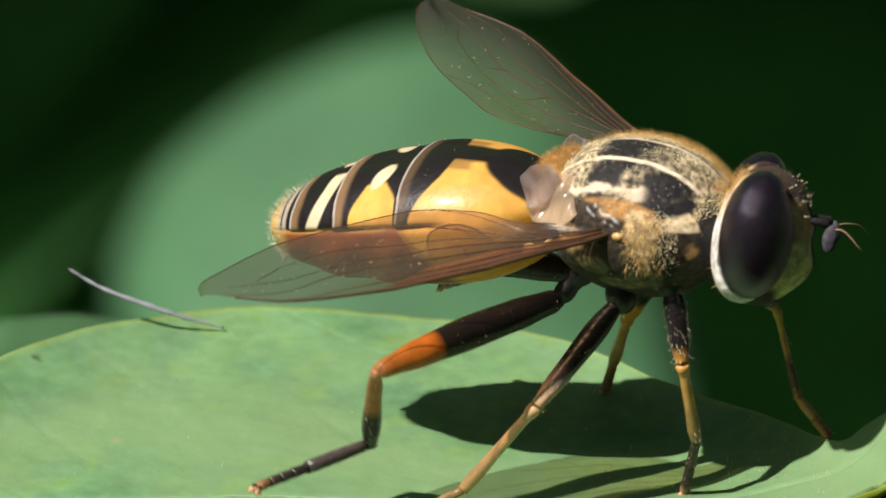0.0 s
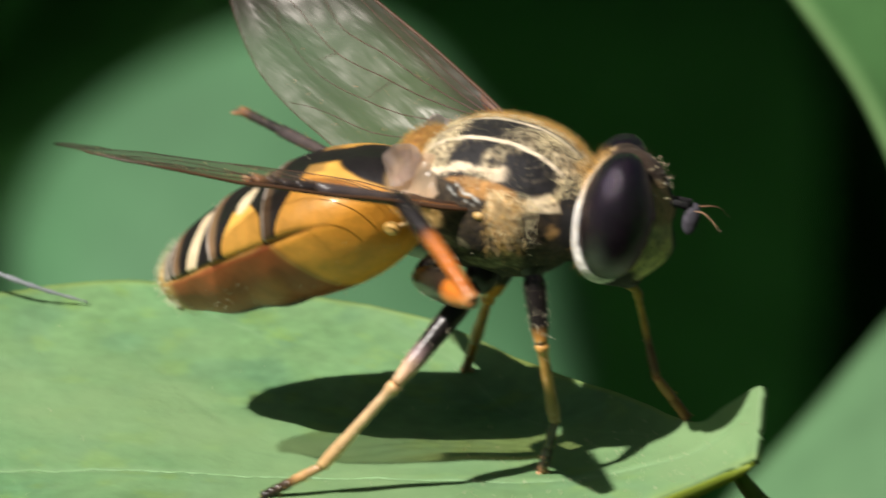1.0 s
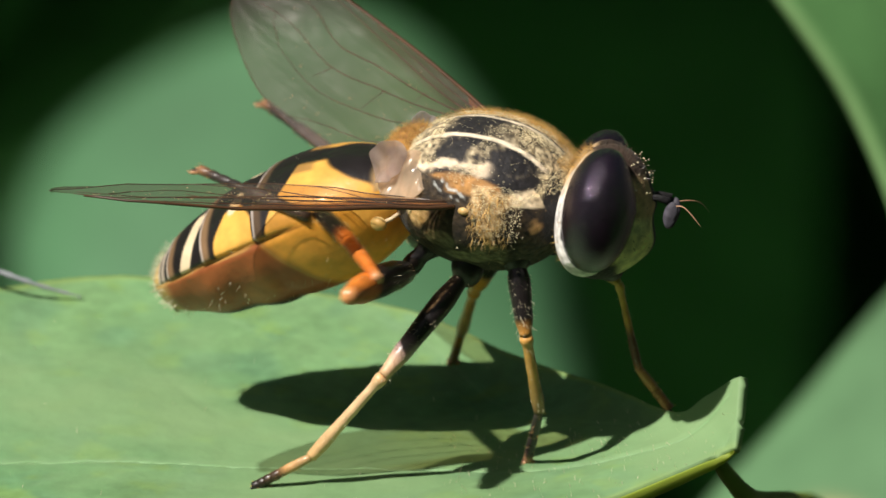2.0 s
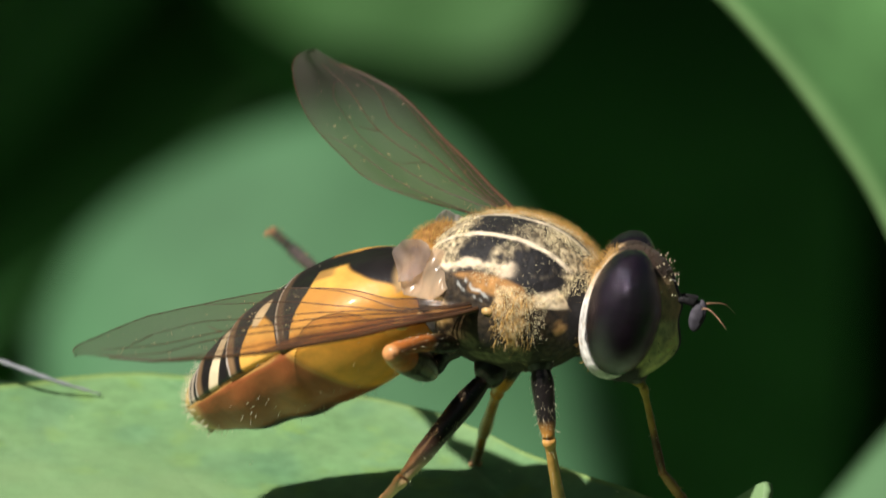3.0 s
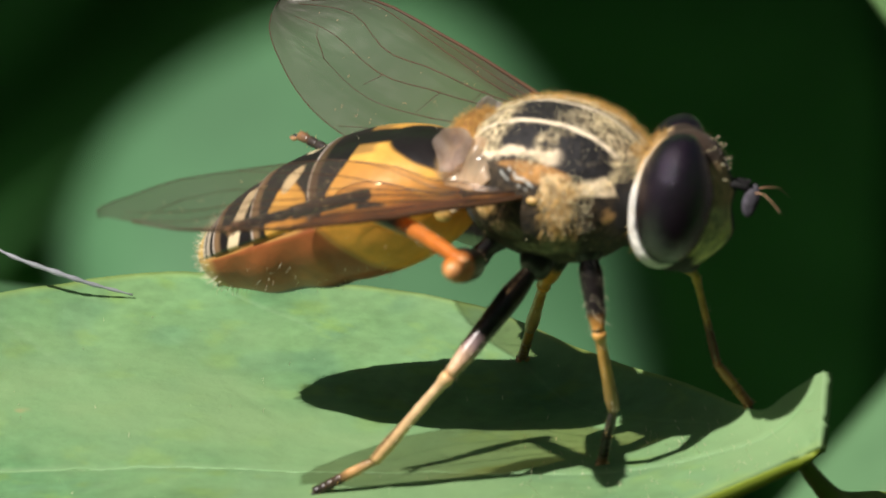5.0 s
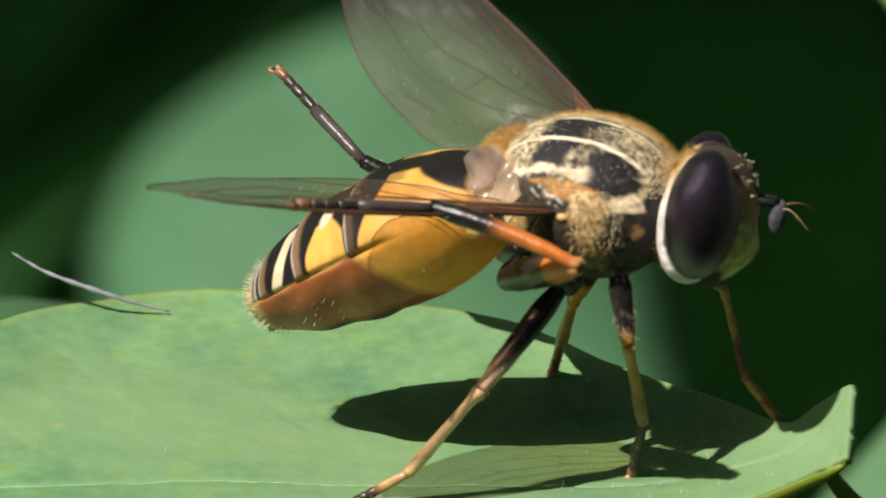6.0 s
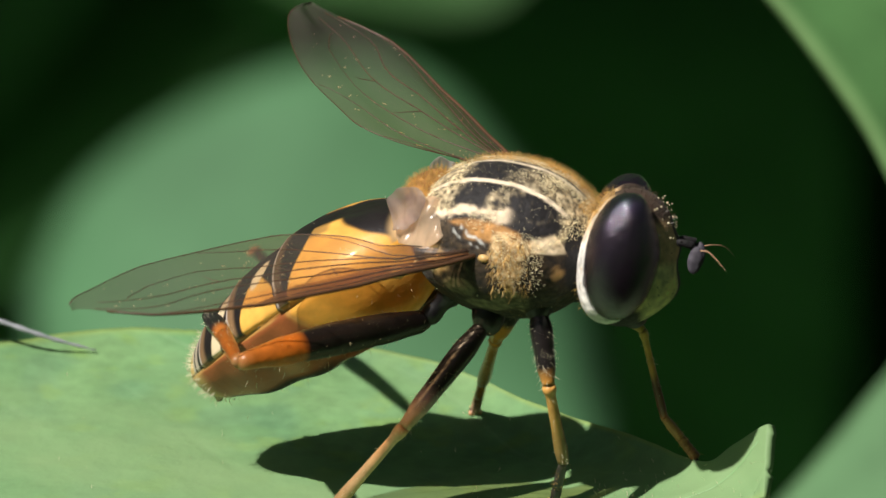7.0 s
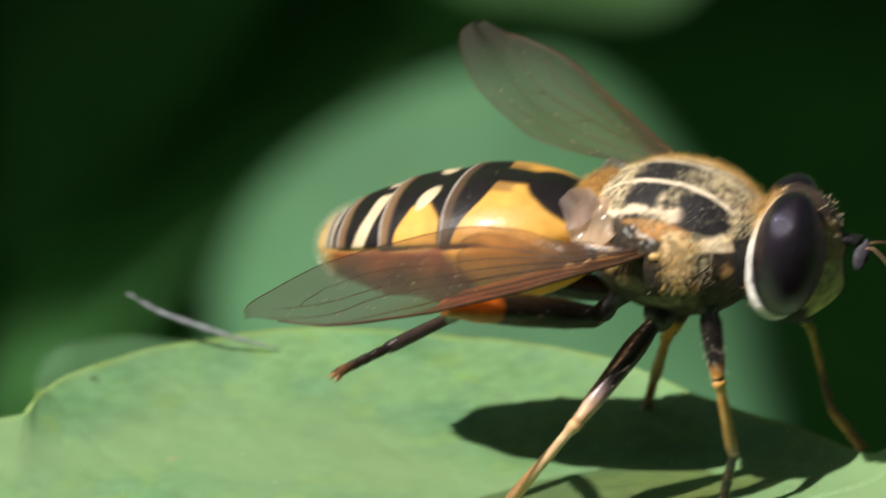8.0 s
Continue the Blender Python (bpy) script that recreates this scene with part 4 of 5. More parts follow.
def build_fly():
    fly = new("hover_fly")
    tagged(fly, "yellow and black striped hoverfly grooming itself on a leaf", "fly")
    fly.matrix_basis = pose(2.9 * MM, -1.29 * MM, 5.08 * MM, 0, 0, -24)

    # thorax
    def chest(p):
        x, y, z = p
        return (x, y * (1 - 0.10 * step(-z, 0.4, 1.4)), z * (1 - 0.06 * step(x, 0.8, 2.0)))
    me = ovoid("thorax", (0, 0, 0), (1.98, 1.72, 1.60), thorax_paint, 150, 210, 0.93, chest)
    thorax = part("thorax", me, DUSTED, fly, "black thorax with cream stripes and golden dust")
    fuzz("thorax_hair", scatter(me, 1500, lambda p, n: 0.10 + 0.85 * dust_at(p) if p.z > 0.2 else (0.4 if 0.35 < p.x < 1.2 else 0.008), 21), HAIR_GOLD, thorax,
         length=0.045, width=0.0024, spread=0.6, seed=6, label="short golden hairs")
    fuzz("crest_hair", scatter(me, 11000, lambda p, n: 1.0 if n.z > 0.0 and (p.y > 0.42 or (p.x > 1.55 and p.y > -0.2) or p.x < -1.62) else 0.0, 22), HAIR_GOLD, thorax,
         length=0.19, width=0.0024, spread=0.5, seed=7, label="longer golden hairs along the shoulders")
    tuft = scatter(me, 900, lambda p, n: step(0.46 - abs(p.x - 0.65), 0, 0.2) * step(p.z, -0.75, -0.2) * step(0.75 - p.z, 0, 0.2) if p.y < 0 else 0.0, 24)
    fuzz("side_hair", tuft, HAIR_GOLD, thorax, length=0.20, width=0.006, lean=(-0.1, -0.1, -0.9), spread=0.5, seed=14, label="drooping tuft of golden hairs")
    # pollen grains caught in the hairs
    verts, faces = [], []
    rnd = random.Random(9)
    def dusty(p, n):
        if n.y > 0.35 or p.z < -0.9:
            return 0.0
        if p.z > 0.75 or (p.z > 0.5 and p.y > -1.3):
            return (0.06 + 0.94 * dust_at(p)) * step(lumps(p, 2.2, 3), -0.35, 0.25)
        return 0.9 * step(0.55 - abs(p.x - 0.8), 0, 0.2) * step(p.z, -0.6, 0.2) + 0.002
    for p, n in scatter(me, 6500, dusty, 23):
        r = rnd.uniform(0.005, 0.011) * (1.6 if rnd.random() < 0.10 else 1.0)
        c = p + n * rnd.uniform(0.01, 0.07)
        k = len(verts)
        verts += [c + Vector(d) * r for d in ((1, 0, 0), (-1, 0, 0), (0, 1, 0), (0, -1, 0), (0, 0, 1), (0, 0, -1))]
        faces += [(k + a, k + b, k + d) for a, b, d in ((0, 2, 4), (2, 1, 4), (1, 3, 4), (3, 0, 4), (2, 0, 5), (1, 2, 5), (3, 1, 5), (0, 3, 5))]
    tagged(part("pollen", mesh_of("pollen", verts, faces, smooth=False), POLLEN, thorax, "pale yellow pollen grains"), kind="stuff")

    # scutellum: a rounded translucent lip over the waist
    me = ovoid("scutellum", (-1.78, 0, 0.84), (0.40, 0.86, 0.27), lambda u, v, p: mixc((0.36, 0.19, 0.045), (0.22, 0.10, 0.025), 0.5 + lumps(p, 4) + lumps(p, 11)), 30, 40)
    scut = part("scutellum", me, DUSTED, fly, "amber-brown scutellum")
    fuzz("scutellum_hair", scatter(me, 900, lambda p, n: 1.0 if n.z > -0.3 else 0.2, 31), HAIR_GOLD, scut, length=0.13, width=0.004, spread=0.4, seed=8)

    # head
    me = ovoid("head", (2.55, 0, 0.05), (0.98, 1.22, 1.42), head_paint, 100, 130, 0.97, head_warp)
    head = part("head", me, DUSTED, fly, "pale-rimmed head with a yellow face and black stripe")
    fuzz("head_hair", scatter(me, 420, lambda p, n: 1.0 if p.z > 0.9 else 0.05, 41), HAIR_DARK, head, length=0.15, width=0.006, spread=0.45, seed=9)
    head.matrix_basis = HEAD_TURN
    verts, faces = [], []
    rnd = random.Random(19)
    for p, n in scatter(me, 30, lambda p, n: step(p.z, 0.55, 0.9) * step(p.x, 2.7, 3.0), 45):
        r, c, k = rnd.uniform(0.012, 0.028), p + n * rnd.uniform(0.02, 0.14), len(verts)
        verts += [c + Vector(d) * r for d in ((1, 0, 0), (-1, 0, 0), (0, 1, 0), (0, -1, 0), (0, 0, 1), (0, 0, -1))]
        faces += [(k + a, k + b, k + d) for a, b, d in ((0, 2, 4), (2, 1, 4), (1, 3, 4), (3, 0, 4), (2, 0, 5), (1, 2, 5), (3, 1, 5), (0, 3, 5))]
    tagged(part("pollen", mesh_of("pollen", verts, faces, smooth=False), POLLEN, head, "pale pollen grains on the brow"), kind="stuff")
    me = ovoid("occiput", (2.02, 0, 0.06), (0.34, 1.40, 1.24), lambda u, v, p: mixc(BLACK, (0.34, 0.20, 0.07), step(p[2], 0.4, 0.9)), 60, 90, 0.9)
    rim = part("occiput", me, DUSTED, fly, "black back of the head, golden-haired on top")
    rim.matrix_basis = HEAD_TURN
    fuzz("orbit_hair", scatter(me, 500, lambda p, n: 1.0 if p.z > 0.9 else 0.12, 43), HAIR_GOLD, rim, length=0.16, width=0.005, spread=0.45, seed=19)
    for side in (-1, 1):
        orbit = ovoid("orbit", (2.36, side * 0.54, 0.09), (0.73, 0.95, 1.36), rim_paint, 60, 80, 0.94, lambda q: (q[0] * (1 - 0.10 * step(q[2], 0.0, 1.1)), q[1], q[2]))
        part("orbit", orbit, DUSTED, fly, "white orbit rim, cream on top").matrix_basis = HEAD_TURN
        part("eye", ovoid("eye", (2.53 - (0.0 if side < 0 else 0.2), side * (1.0 if side < 0 else 0.9), 0.26), (0.75, 0.86, 1.31), None, 60, 80, 0.94, eye_warp), EYE, fly, "glossy dark brown compound eye").matrix_basis = HEAD_TURN
    part("neck", ovoid("neck", (1.75, 0, -0.05), (0.5, 0.75, 0.75), lambda u, v, p: BLACK, 20, 30), CUTICLE, fly)
    part("mouth", ovoid("mouth", (2.90, 0, -1.10), (0.30, 0.34, 0.26), lambda u, v, p: BLACK, 20, 30), CUTICLE, fly, "black mouthparts").matrix_basis = HEAD_TURN
    for side in (-1, 1):
        y = side * 0.16
        base = tube("antenna", [(3.35, y, 0.50), (3.58, y * 1.2, 0.62), (3.84, y * 1.4, 0.60)], [0.08, 0.07, 0.085], 10, lambda q: JET)
        v, f, c = base
        ov = ovoid("antenna", (3.93, y * 1.6, 0.33), (0.15, 0.09, 0.29), lambda u, v, p: (0.05, 0.045, 0.055), 16, 20)
        v2 = [Vector(q.co) / MM for q in ov.vertices]
        f2 = [tuple(q.vertices) for q in ov.polygons]
        v, f, c = joined([(v, f, c), (v2, f2, [(0.06, 0.055, 0.07)] * len(v2))])
        ant = part("antenna", mesh_of("antenna", v, f, c), DUSTED, fly, "short grey-black antenna")
        ant.matrix_basis = HEAD_TURN
        path = curve3([(3.95, y * 1.6, 0.52), (4.15, y * 2.2, 0.58), (4.40, y * 3.6, 0.52 + 0.04 * side), (4.62, y * 5.2, 0.36)], 10)
        v, f, c = tube("arista", path, [0.018 - 0.0015 * i for i in range(11)], 6, lambda q: (0.34, 0.20, 0.12))
        part("arista", mesh_of("arista", v, f, c), CHITIN, ant, "thin orange bristle")

    # abdomen
    me = sheet("abdomen", abdomen_point, 240, 160, abdomen_paint, True)
    abdomen = part("abdomen", me, CUTICLE, fly, "yellow abdomen with black bands and brown belly")
    abdomen.matrix_basis = tilt(12)
    def outward(count, keep, seed):
        return [(p, -n) for p, n in scatter(me, count, lambda p, n: keep(p, -n), seed)]
    fuzz("tip_hair", outward(900, lambda p, n: step(-p.x, 5.75, 6.35), 51), HAIR_PALE, abdomen, length=0.20, width=0.0045, lean=(-0.4, 0, 0.2), spread=0.6, seed=12,
         label="tuft of pale hairs at the tip")
    fuzz("belly_hair", outward(200, lambda p, n: 1.0 if n.z < -0.3 else 0.12, 52), HAIR_PALE, abdomen, length=0.14, width=0.004, lean=(-0.5, 0, 0), spread=0.4, seed=13)

    v, f, c = tube("ovipositor", [(-6.25, 0, -0.65), (-6.45, 0, -0.82), (-6.55, 0, -1.08)], [0.22, 0.17, 0.06], 12, lambda q: mixc((0.45, 0.26, 0.08), (0.16, 0.06, 0.02), q))
    part("ovipositor", mesh_of("ovipositor", v, f, c), CUTICLE, abdomen, "small brown end segment")

    # wing bases
    for side, nm in ((-1, "right"), (1, "left")):
        part("calypter", ovoid("calypter", (0, 0, 0), (0.70, 0.50, 0.05), None, 44, 54, 0.9, lambda q: (q[0], q[1] * (1 + 0.2 * math.sin(q[0] * 4)), q[2] + 0.25 * q[1] ** 2 - 0.2 * q[0] ** 2 + 0.05 * math.sin(q[0] * 6 + q[1] * 4) + 0.028 * math.sin(q[0] * 15 - q[1] * 9))), SQUAMA_FAWN, fly, "fawn translucent scale behind the wing").matrix_basis = pose(-1.42 * MM, side * 1.22 * MM, 0.52 * MM, -side * 55, -25, side * 10)
        part("calypter", ovoid("calypter", (0, 0, 0), (0.50, 0.46, 0.04), None, 44, 54, 0.9, lambda q: (q[0] * (1 + 0.25 * math.sin(q[1] * 5)), q[1] + 0.12 * q[0], q[2] + 0.5 * q[1] ** 2 + 0.05 * math.sin(q[0] * 7 - q[1] * 5) + 0.026 * math.sin(q[0] * 16 + q[1] * 11))), SQUAMA, fly, "lilac-white translucent scale behind the wing").matrix_basis = pose(-1.84 * MM, side * 1.00 * MM, 0.70 * MM, -side * 62, -14, side * 24)
        part("wing_root", ovoid("wing_root", (0.15, side * 1.68, 0.22), (0.12, 0.09, 0.085), lambda u, v, p: mixc((0.62, 0.38, 0.12), (0.86, 0.66, 0.34), 0.5 + lumps(p, 3)), 20, 24), CUTICLE, fly, "pale yellow knob at the wing hinge")
        v, f, c = tube("halter", [(-1.45, side * 1.0, -0.25), (-1.65, side * 1.25, -0.42), (-1.8, side * 1.35, -0.5)], [0.05, 0.045, 0.05], 8, lambda q: CREAM)
        ov = ovoid("halter", (-1.88, side * 1.38, -0.52), (0.18, 0.13, 0.15), None, 14, 16)
        v, f, c = joined([(v, f, c), ([Vector(q.co) / MM for q in ov.vertices], [tuple(q.vertices) for q in ov.polygons], [(0.75, 0.55, 0.22)] * len(ov.vertices))])
        part("halter", mesh_of("halter", v, f, c), CUTICLE, fly, "pale yellow club-shaped halter")
    wings = build_wing("wing", fly, 1), build_wing("wing", fly, -1)

    # legs
    thigh = {"right_front": [(0, BLACK), (0.78, BLACK), (0.90, (0.50, 0.24, 0.06)), (1, AMBER)],
             "right_mid": [(0, BLACK), (0.62, BLACK), (0.74, (0.26, 0.18, 0.18)), (0.86, (0.56, 0.36, 0.24)), (1, (0.60, 0.38, 0.20))],
             "left_front": [(0, (0.26, 0.17, 0.04)), (0.6, (0.34, 0.23, 0.05)), (1, (0.48, 0.31, 0.07))],
             "left_mid": [(0, BLACK), (0.5, BLACK), (0.62, (0.45, 0.20, 0.04)), (1, AMBER)]}
    shins = {"right_front": [(0, (0.58, 0.30, 0.08)), (0.4, (0.50, 0.28, 0.07)), (0.75, (0.22, 0.14, 0.04)), (1, (0.20, 0.12, 0.05))],
             "right_mid": [(0, (0.74, 0.46, 0.22)), (0.15, (0.70, 0.47, 0.27)), (0.5, (0.66, 0.44, 0.24)), (1, (0.56, 0.33, 0.15))],
             "left_front": [(0, (0.52, 0.33, 0.07)), (0.45, (0.42, 0.22, 0.05)), (0.6, (0.10, 0.04, 0.02)), (0.9, (0.08, 0.03, 0.015)), (1, (0.26, 0.09, 0.03))],
             "left_mid": [(0, AMBER), (0.6, (0.48, 0.30, 0.13)), (1, (0.40, 0.22, 0.08))]}
    feet = {"right_front": [(0, (0.10, 0.075, 0.06)), (0.1, (0.035, 0.028, 0.026)), (0.8, (0.03, 0.022, 0.02)), (1, (0.40, 0.20, 0.10))],
            "right_mid": [(0, (0.52, 0.33, 0.16)), (0.4, (0.5, 0.27, 0.11)), (0.55, (0.06, 0.035, 0.02)), (1, JET)],
            "left_front": [(0, (0.36, 0.19, 0.06)), (1, (0.24, 0.10, 0.04))],
            "left_mid": [(0, AMBER), (0.4, (0.4, 0.2, 0.06)), (0.7, (0.35, 0.2, 0.12)), (1, (0.3, 0.18, 0.12))]}
    joints = {
        "right_front": ((0.95, -0.75, -1.05), (1.35, -1.13, -2.54), (1.48, -0.65, -4.39), (0.97, -0.04, -5.85)),
        "right_mid": ((-0.13, -0.85, -1.5), (-1.20, -2.60, -3.34), (-2.67, -2.92, -5.30), (-3.86, -3.27, -6.08)),
        "left_front": ((1.20, 0.75, -1.10), (2.44, 1.20, -2.04), (2.80, 1.50, -4.02), (3.41, 1.80, -4.95)),
        "left_mid": ((-0.10, 0.85, -1.50), (-1.24, 2.20, -3.22), (-2.25, 3.85, -5.0), (-2.75, 4.60, -6.0)),
    }
    for k, (key, (h, kn, an, to)) in enumerate(joints.items()):
        fine = 0.66 if key == "left_front" else 1.0
        lf, lt, ls = ((Vector(b) - Vector(a)).length for a, b in ((h, kn), (kn, an), (an, to)))
        ob = segment("femur", lf, [(0, 0.16 * fine), (0.3, 0.24 * fine), (0.75, 0.20 * fine), (1, 0.13 * fine)], thigh[key], fly, bristles=110, seed=60 + k)
        ob.matrix_basis = limb(h, kn)
        if key.startswith("right"):
            fringe = scatter(ob.data, 90, lambda p, n: step(p.x, 0.35 * lf, 0.7 * lf) * (0.15 + 0.85 * abs(n.z)), 66 + k)
            fuzz("fringe", fringe, HAIR_PALE, ob, length=0.13, width=0.0042, lean=(0.9, 0, 0), spread=0.3, seed=67 + k, label="pale fringe of hairs")
        ob = segment("tibia", lt, [(0, 0.125 * fine), (0.05, 0.15 * fine), (0.14, 0.105 * fine), (0.5, 0.115 * fine), (0.85, 0.14 * fine), (1, 0.12 * fine)], shins[key], fly, bristles=50, seed=70 + k)
        ob.matrix_basis = limb(kn, an)
        ob = tarsus("tarsus", ls, feet[key], fly, 80 + k, 0.5, 0.95)
        ob.matrix_basis = limb(an, to)
        ob = part("coxa", ovoid("coxa", (h[0] * 0.97, h[1] * 0.92, h[2] + 0.12), (0.34, 0.34, 0.46), lambda u, v, p: BLACK, 18, 22), CUTICLE, fly)
    hind = []
    for side in (-1, 1):
        hind.append(segment("hind_femur", 4.4, [(0, 0.17), (0.05, 0.25), (0.25, 0.32), (0.5, 0.345), (0.75, 0.30), (0.95, 0.20), (1, 0.14)],
                            [(0, JET), (0.66, BLACK), (0.70, (0.62, 0.17, 0.02)), (0.94, (0.62, 0.19, 0.03)), (1, (0.60, 0.27, 0.10))], fly, 18, 160, 90 + side, 0.05))
        hind.append(segment("hind_tibia", 3.3, [(0, 0.12), (0.3, 0.16), (0.8, 0.20), (1, 0.15)],
                            [(0, (0.60, 0.30, 0.13)), (0.08, (0.50, 0.14, 0.02)), (0.50, (0.40, 0.12, 0.02)), (0.62, BLACK), (1, JET)], fly, 14, 130, 93 + side, 0.10))
        hind.append(tarsus("hind_tarsus", 3.1, [(0, (0.070, 0.052, 0.046)), (0.50, (0.075, 0.060, 0.060)), (0.58, (0.03, 0.025, 0.025)), (0.85, (0.04, 0.03, 0.025)), (1, (0.42, 0.21, 0.10))], fly, 96 + side, 0.55, 1.3))
        v, f, c = tube("hind_coxa", curve3([(-0.80, side * 0.50, -0.70), (-1.05, side * 0.62, -1.15), (-1.30, side * 0.70, -1.45), (-1.52, side * 0.75, -1.76)], 12),
                       [0.34, 0.33, 0.32, 0.30, 0.28, 0.24, 0.20, 0.19, 0.20, 0.22, 0.22, 0.20, 0.14], 16, lambda q: JET)
        part("hind_coxa", mesh_of("hind_coxa", v, f, c), CUTICLE, fly)
    return abdomen, wings, hind


build_ground()
build_undergrowth()
build_sky_screen()
main_leaf, main_blade = build_main_leaf()
build_leaf_hair(main_leaf, main_blade)
build_other_leaves()
build_stem()
build_fibre()
abdomen, (wing_right, wing_left), hind_parts = build_fly()
hind_femur_right, hind_tibia_right, hind_tarsus_right, hind_femur_left, hind_tibia_left, hind_tarsus_left = hind_parts


def motions():
    # abdomen: seconds, pitch in degrees
    walk(abdomen, [
        (0, tilt(8.1)),
        (0.2, tilt(14.2)),
        (0.5, tilt(12.2)),
        (0.6, tilt(21.9)),
        (0.8, tilt(26.0)),
        (1, tilt(24.1)),
        (1.2, tilt(22.8)),
        (2.3, tilt(26.2)),
        (2.5, tilt(24.5)),
        (2.7, tilt(29.4)),
        (2.9, tilt(35.3)),
        (3, tilt(30.4)),
        (3.1, tilt(32.4)),
        (3.3, tilt(11.2)),
        (3.5, tilt(8.6)),
        (3.7, tilt(6.6)),
        (4, tilt(3.8)),
        (4.2, tilt(6.0)),
        (5.3, tilt(23.6)),
        (5.5, tilt(24.1)),
        (5.7, tilt(26.4)),
        (6, tilt(26.9)),
        (6.3, tilt(27.4)),
        (6.5, tilt(24.7)),
        (6.7, tilt(34.0)),
        (6.9, tilt(34.7)),
        (7, tilt(33.8)),
        (7.1, tilt(31.4)),
        (7.3, tilt(9.0)),
        (7.5, tilt(4.8)),
        (7.7, tilt(7.6)),
        (8, tilt(7.2)),
    ])
    walk(wing_right, [
        (0, blade((0.08, -1.5, 0.3), (-0.696, -0.718, -0.055), (-0.718, 0.694, 0.052))),
        (0.2, blade((0.08, -1.5, 0.3), (-0.716, -0.698, -0.031), (-0.697, 0.714, -0.063))),
        (0.5, blade((0.08, -1.5, 0.3), (-0.686, -0.727, -0.015), (-0.725, 0.686, 0.064))),
        (0.6, blade((0.08, -1.5, 0.3), (-0.807, -0.586, 0.070), (-0.589, 0.795, -0.142))),
        (0.8, blade((0.08, -1.5, 0.3), (-0.787, -0.611, 0.082), (-0.614, 0.762, -0.206))),
        (1, blade((0.08, -1.5, 0.3), (-0.840, -0.509, 0.189), (-0.543, 0.801, -0.252))),
        (1.2, blade((0.08, -1.5, 0.3), (-0.870, -0.492, 0.030), (-0.493, 0.869, -0.043))),
        (2.3, blade((0.08, -1.5, 0.3), (-0.703, -0.683, 0.197), (-0.71, 0.665, -0.229))),
        (2.5, blade((0.08, -1.5, 0.3), (-0.701, -0.669, 0.246), (-0.709, 0.69, -0.144))),
        (2.7, blade((0.08, -1.5, 0.3), (-0.626, -0.761, 0.171), (-0.779, 0.602, -0.174))),
        (2.9, blade((0.08, -1.5, 0.3), (-0.610, -0.778, 0.110), (-0.792, 0.591, -0.152))),
        (3, blade((0.08, -1.5, 0.3), (-0.685, -0.728, -0.025), (-0.728, 0.685, -0.032))),
        (3.1, blade((0.08, -1.5, 0.3), (-0.682, -0.731, -0.031), (-0.731, 0.682, 0.002))),
        (3.3, blade((0.08, -1.5, 0.3), (-0.648, -0.761, -0.038), (-0.76, 0.647, 0.066))),
        (3.5, blade((0.08, -1.5, 0.3), (-0.695, -0.718, -0.059), (-0.716, 0.69, 0.107))),
        (3.7, blade((0.08, -1.5, 0.3), (-0.714, -0.698, -0.090), (-0.699, 0.708, 0.102))),
        (4, blade((0.08, -1.5, 0.3), (-0.685, -0.729, -0.043), (-0.725, 0.68, 0.11))),
        (4.2, blade((0.08, -1.5, 0.3), (-0.670, -0.742, -0.035), (-0.737, 0.667, 0.11))),
        (5.3, blade((0.08, -1.5, 0.3), (-0.813, -0.567, 0.133), (-0.581, 0.804, -0.128))),
        (5.5, blade((0.08, -1.5, 0.3), (-0.879, -0.384, 0.283), (-0.455, 0.852, -0.257))),
        (5.7, blade((0.08, -1.5, 0.3), (-0.822, -0.471, 0.320), (-0.548, 0.806, -0.224))),
        (5.9, blade((0.08, -1.5, 0.3), (-0.605, -0.769, 0.209), (-0.796, 0.594, -0.12))),
        (6, blade((0.08, -1.5, 0.3), (-0.664, -0.723, 0.192), (-0.747, 0.651, -0.131))),
        (6.1, blade((0.08, -1.5, 0.3), (-0.440, -0.775, 0.455), (-0.856, 0.515, 0.05))),
        (6.3, blade((0.08, -1.5, 0.3), (-0.319, -0.896, 0.309), (-0.935, 0.337, 0.107))),
        (6.5, blade((0.08, -1.5, 0.3), (-0.292, -0.905, 0.310), (-0.895, 0.37, 0.249))),
        (6.7, blade((0.08, -1.5, 0.3), (-0.609, -0.773, 0.178), (-0.791, 0.577, -0.203))),
        (6.9, blade((0.08, -1.5, 0.3), (-0.628, -0.772, 0.054), (-0.778, 0.624, -0.077))),
        (7, blade((0.08, -1.5, 0.3), (-0.659, -0.751, -0.010), (-0.751, 0.66, 0.006))),
        (7.1, blade((0.08, -1.5, 0.3), (-0.667, -0.744, -0.008), (-0.743, 0.668, 0.044))),
        (7.3, blade((0.08, -1.5, 0.3), (-0.691, -0.723, -0.044), (-0.721, 0.689, 0.073))),
        (7.5, blade((0.08, -1.5, 0.3), (-0.676, -0.736, -0.009), (-0.732, 0.676, 0.083))),
        (7.7, blade((0.08, -1.5, 0.3), (-0.638, -0.770, -0.015), (-0.763, 0.636, 0.111))),
        (8, blade((0.08, -1.5, 0.3), (-0.733, -0.678, -0.086), (-0.679, 0.727, 0.108))),
    ])
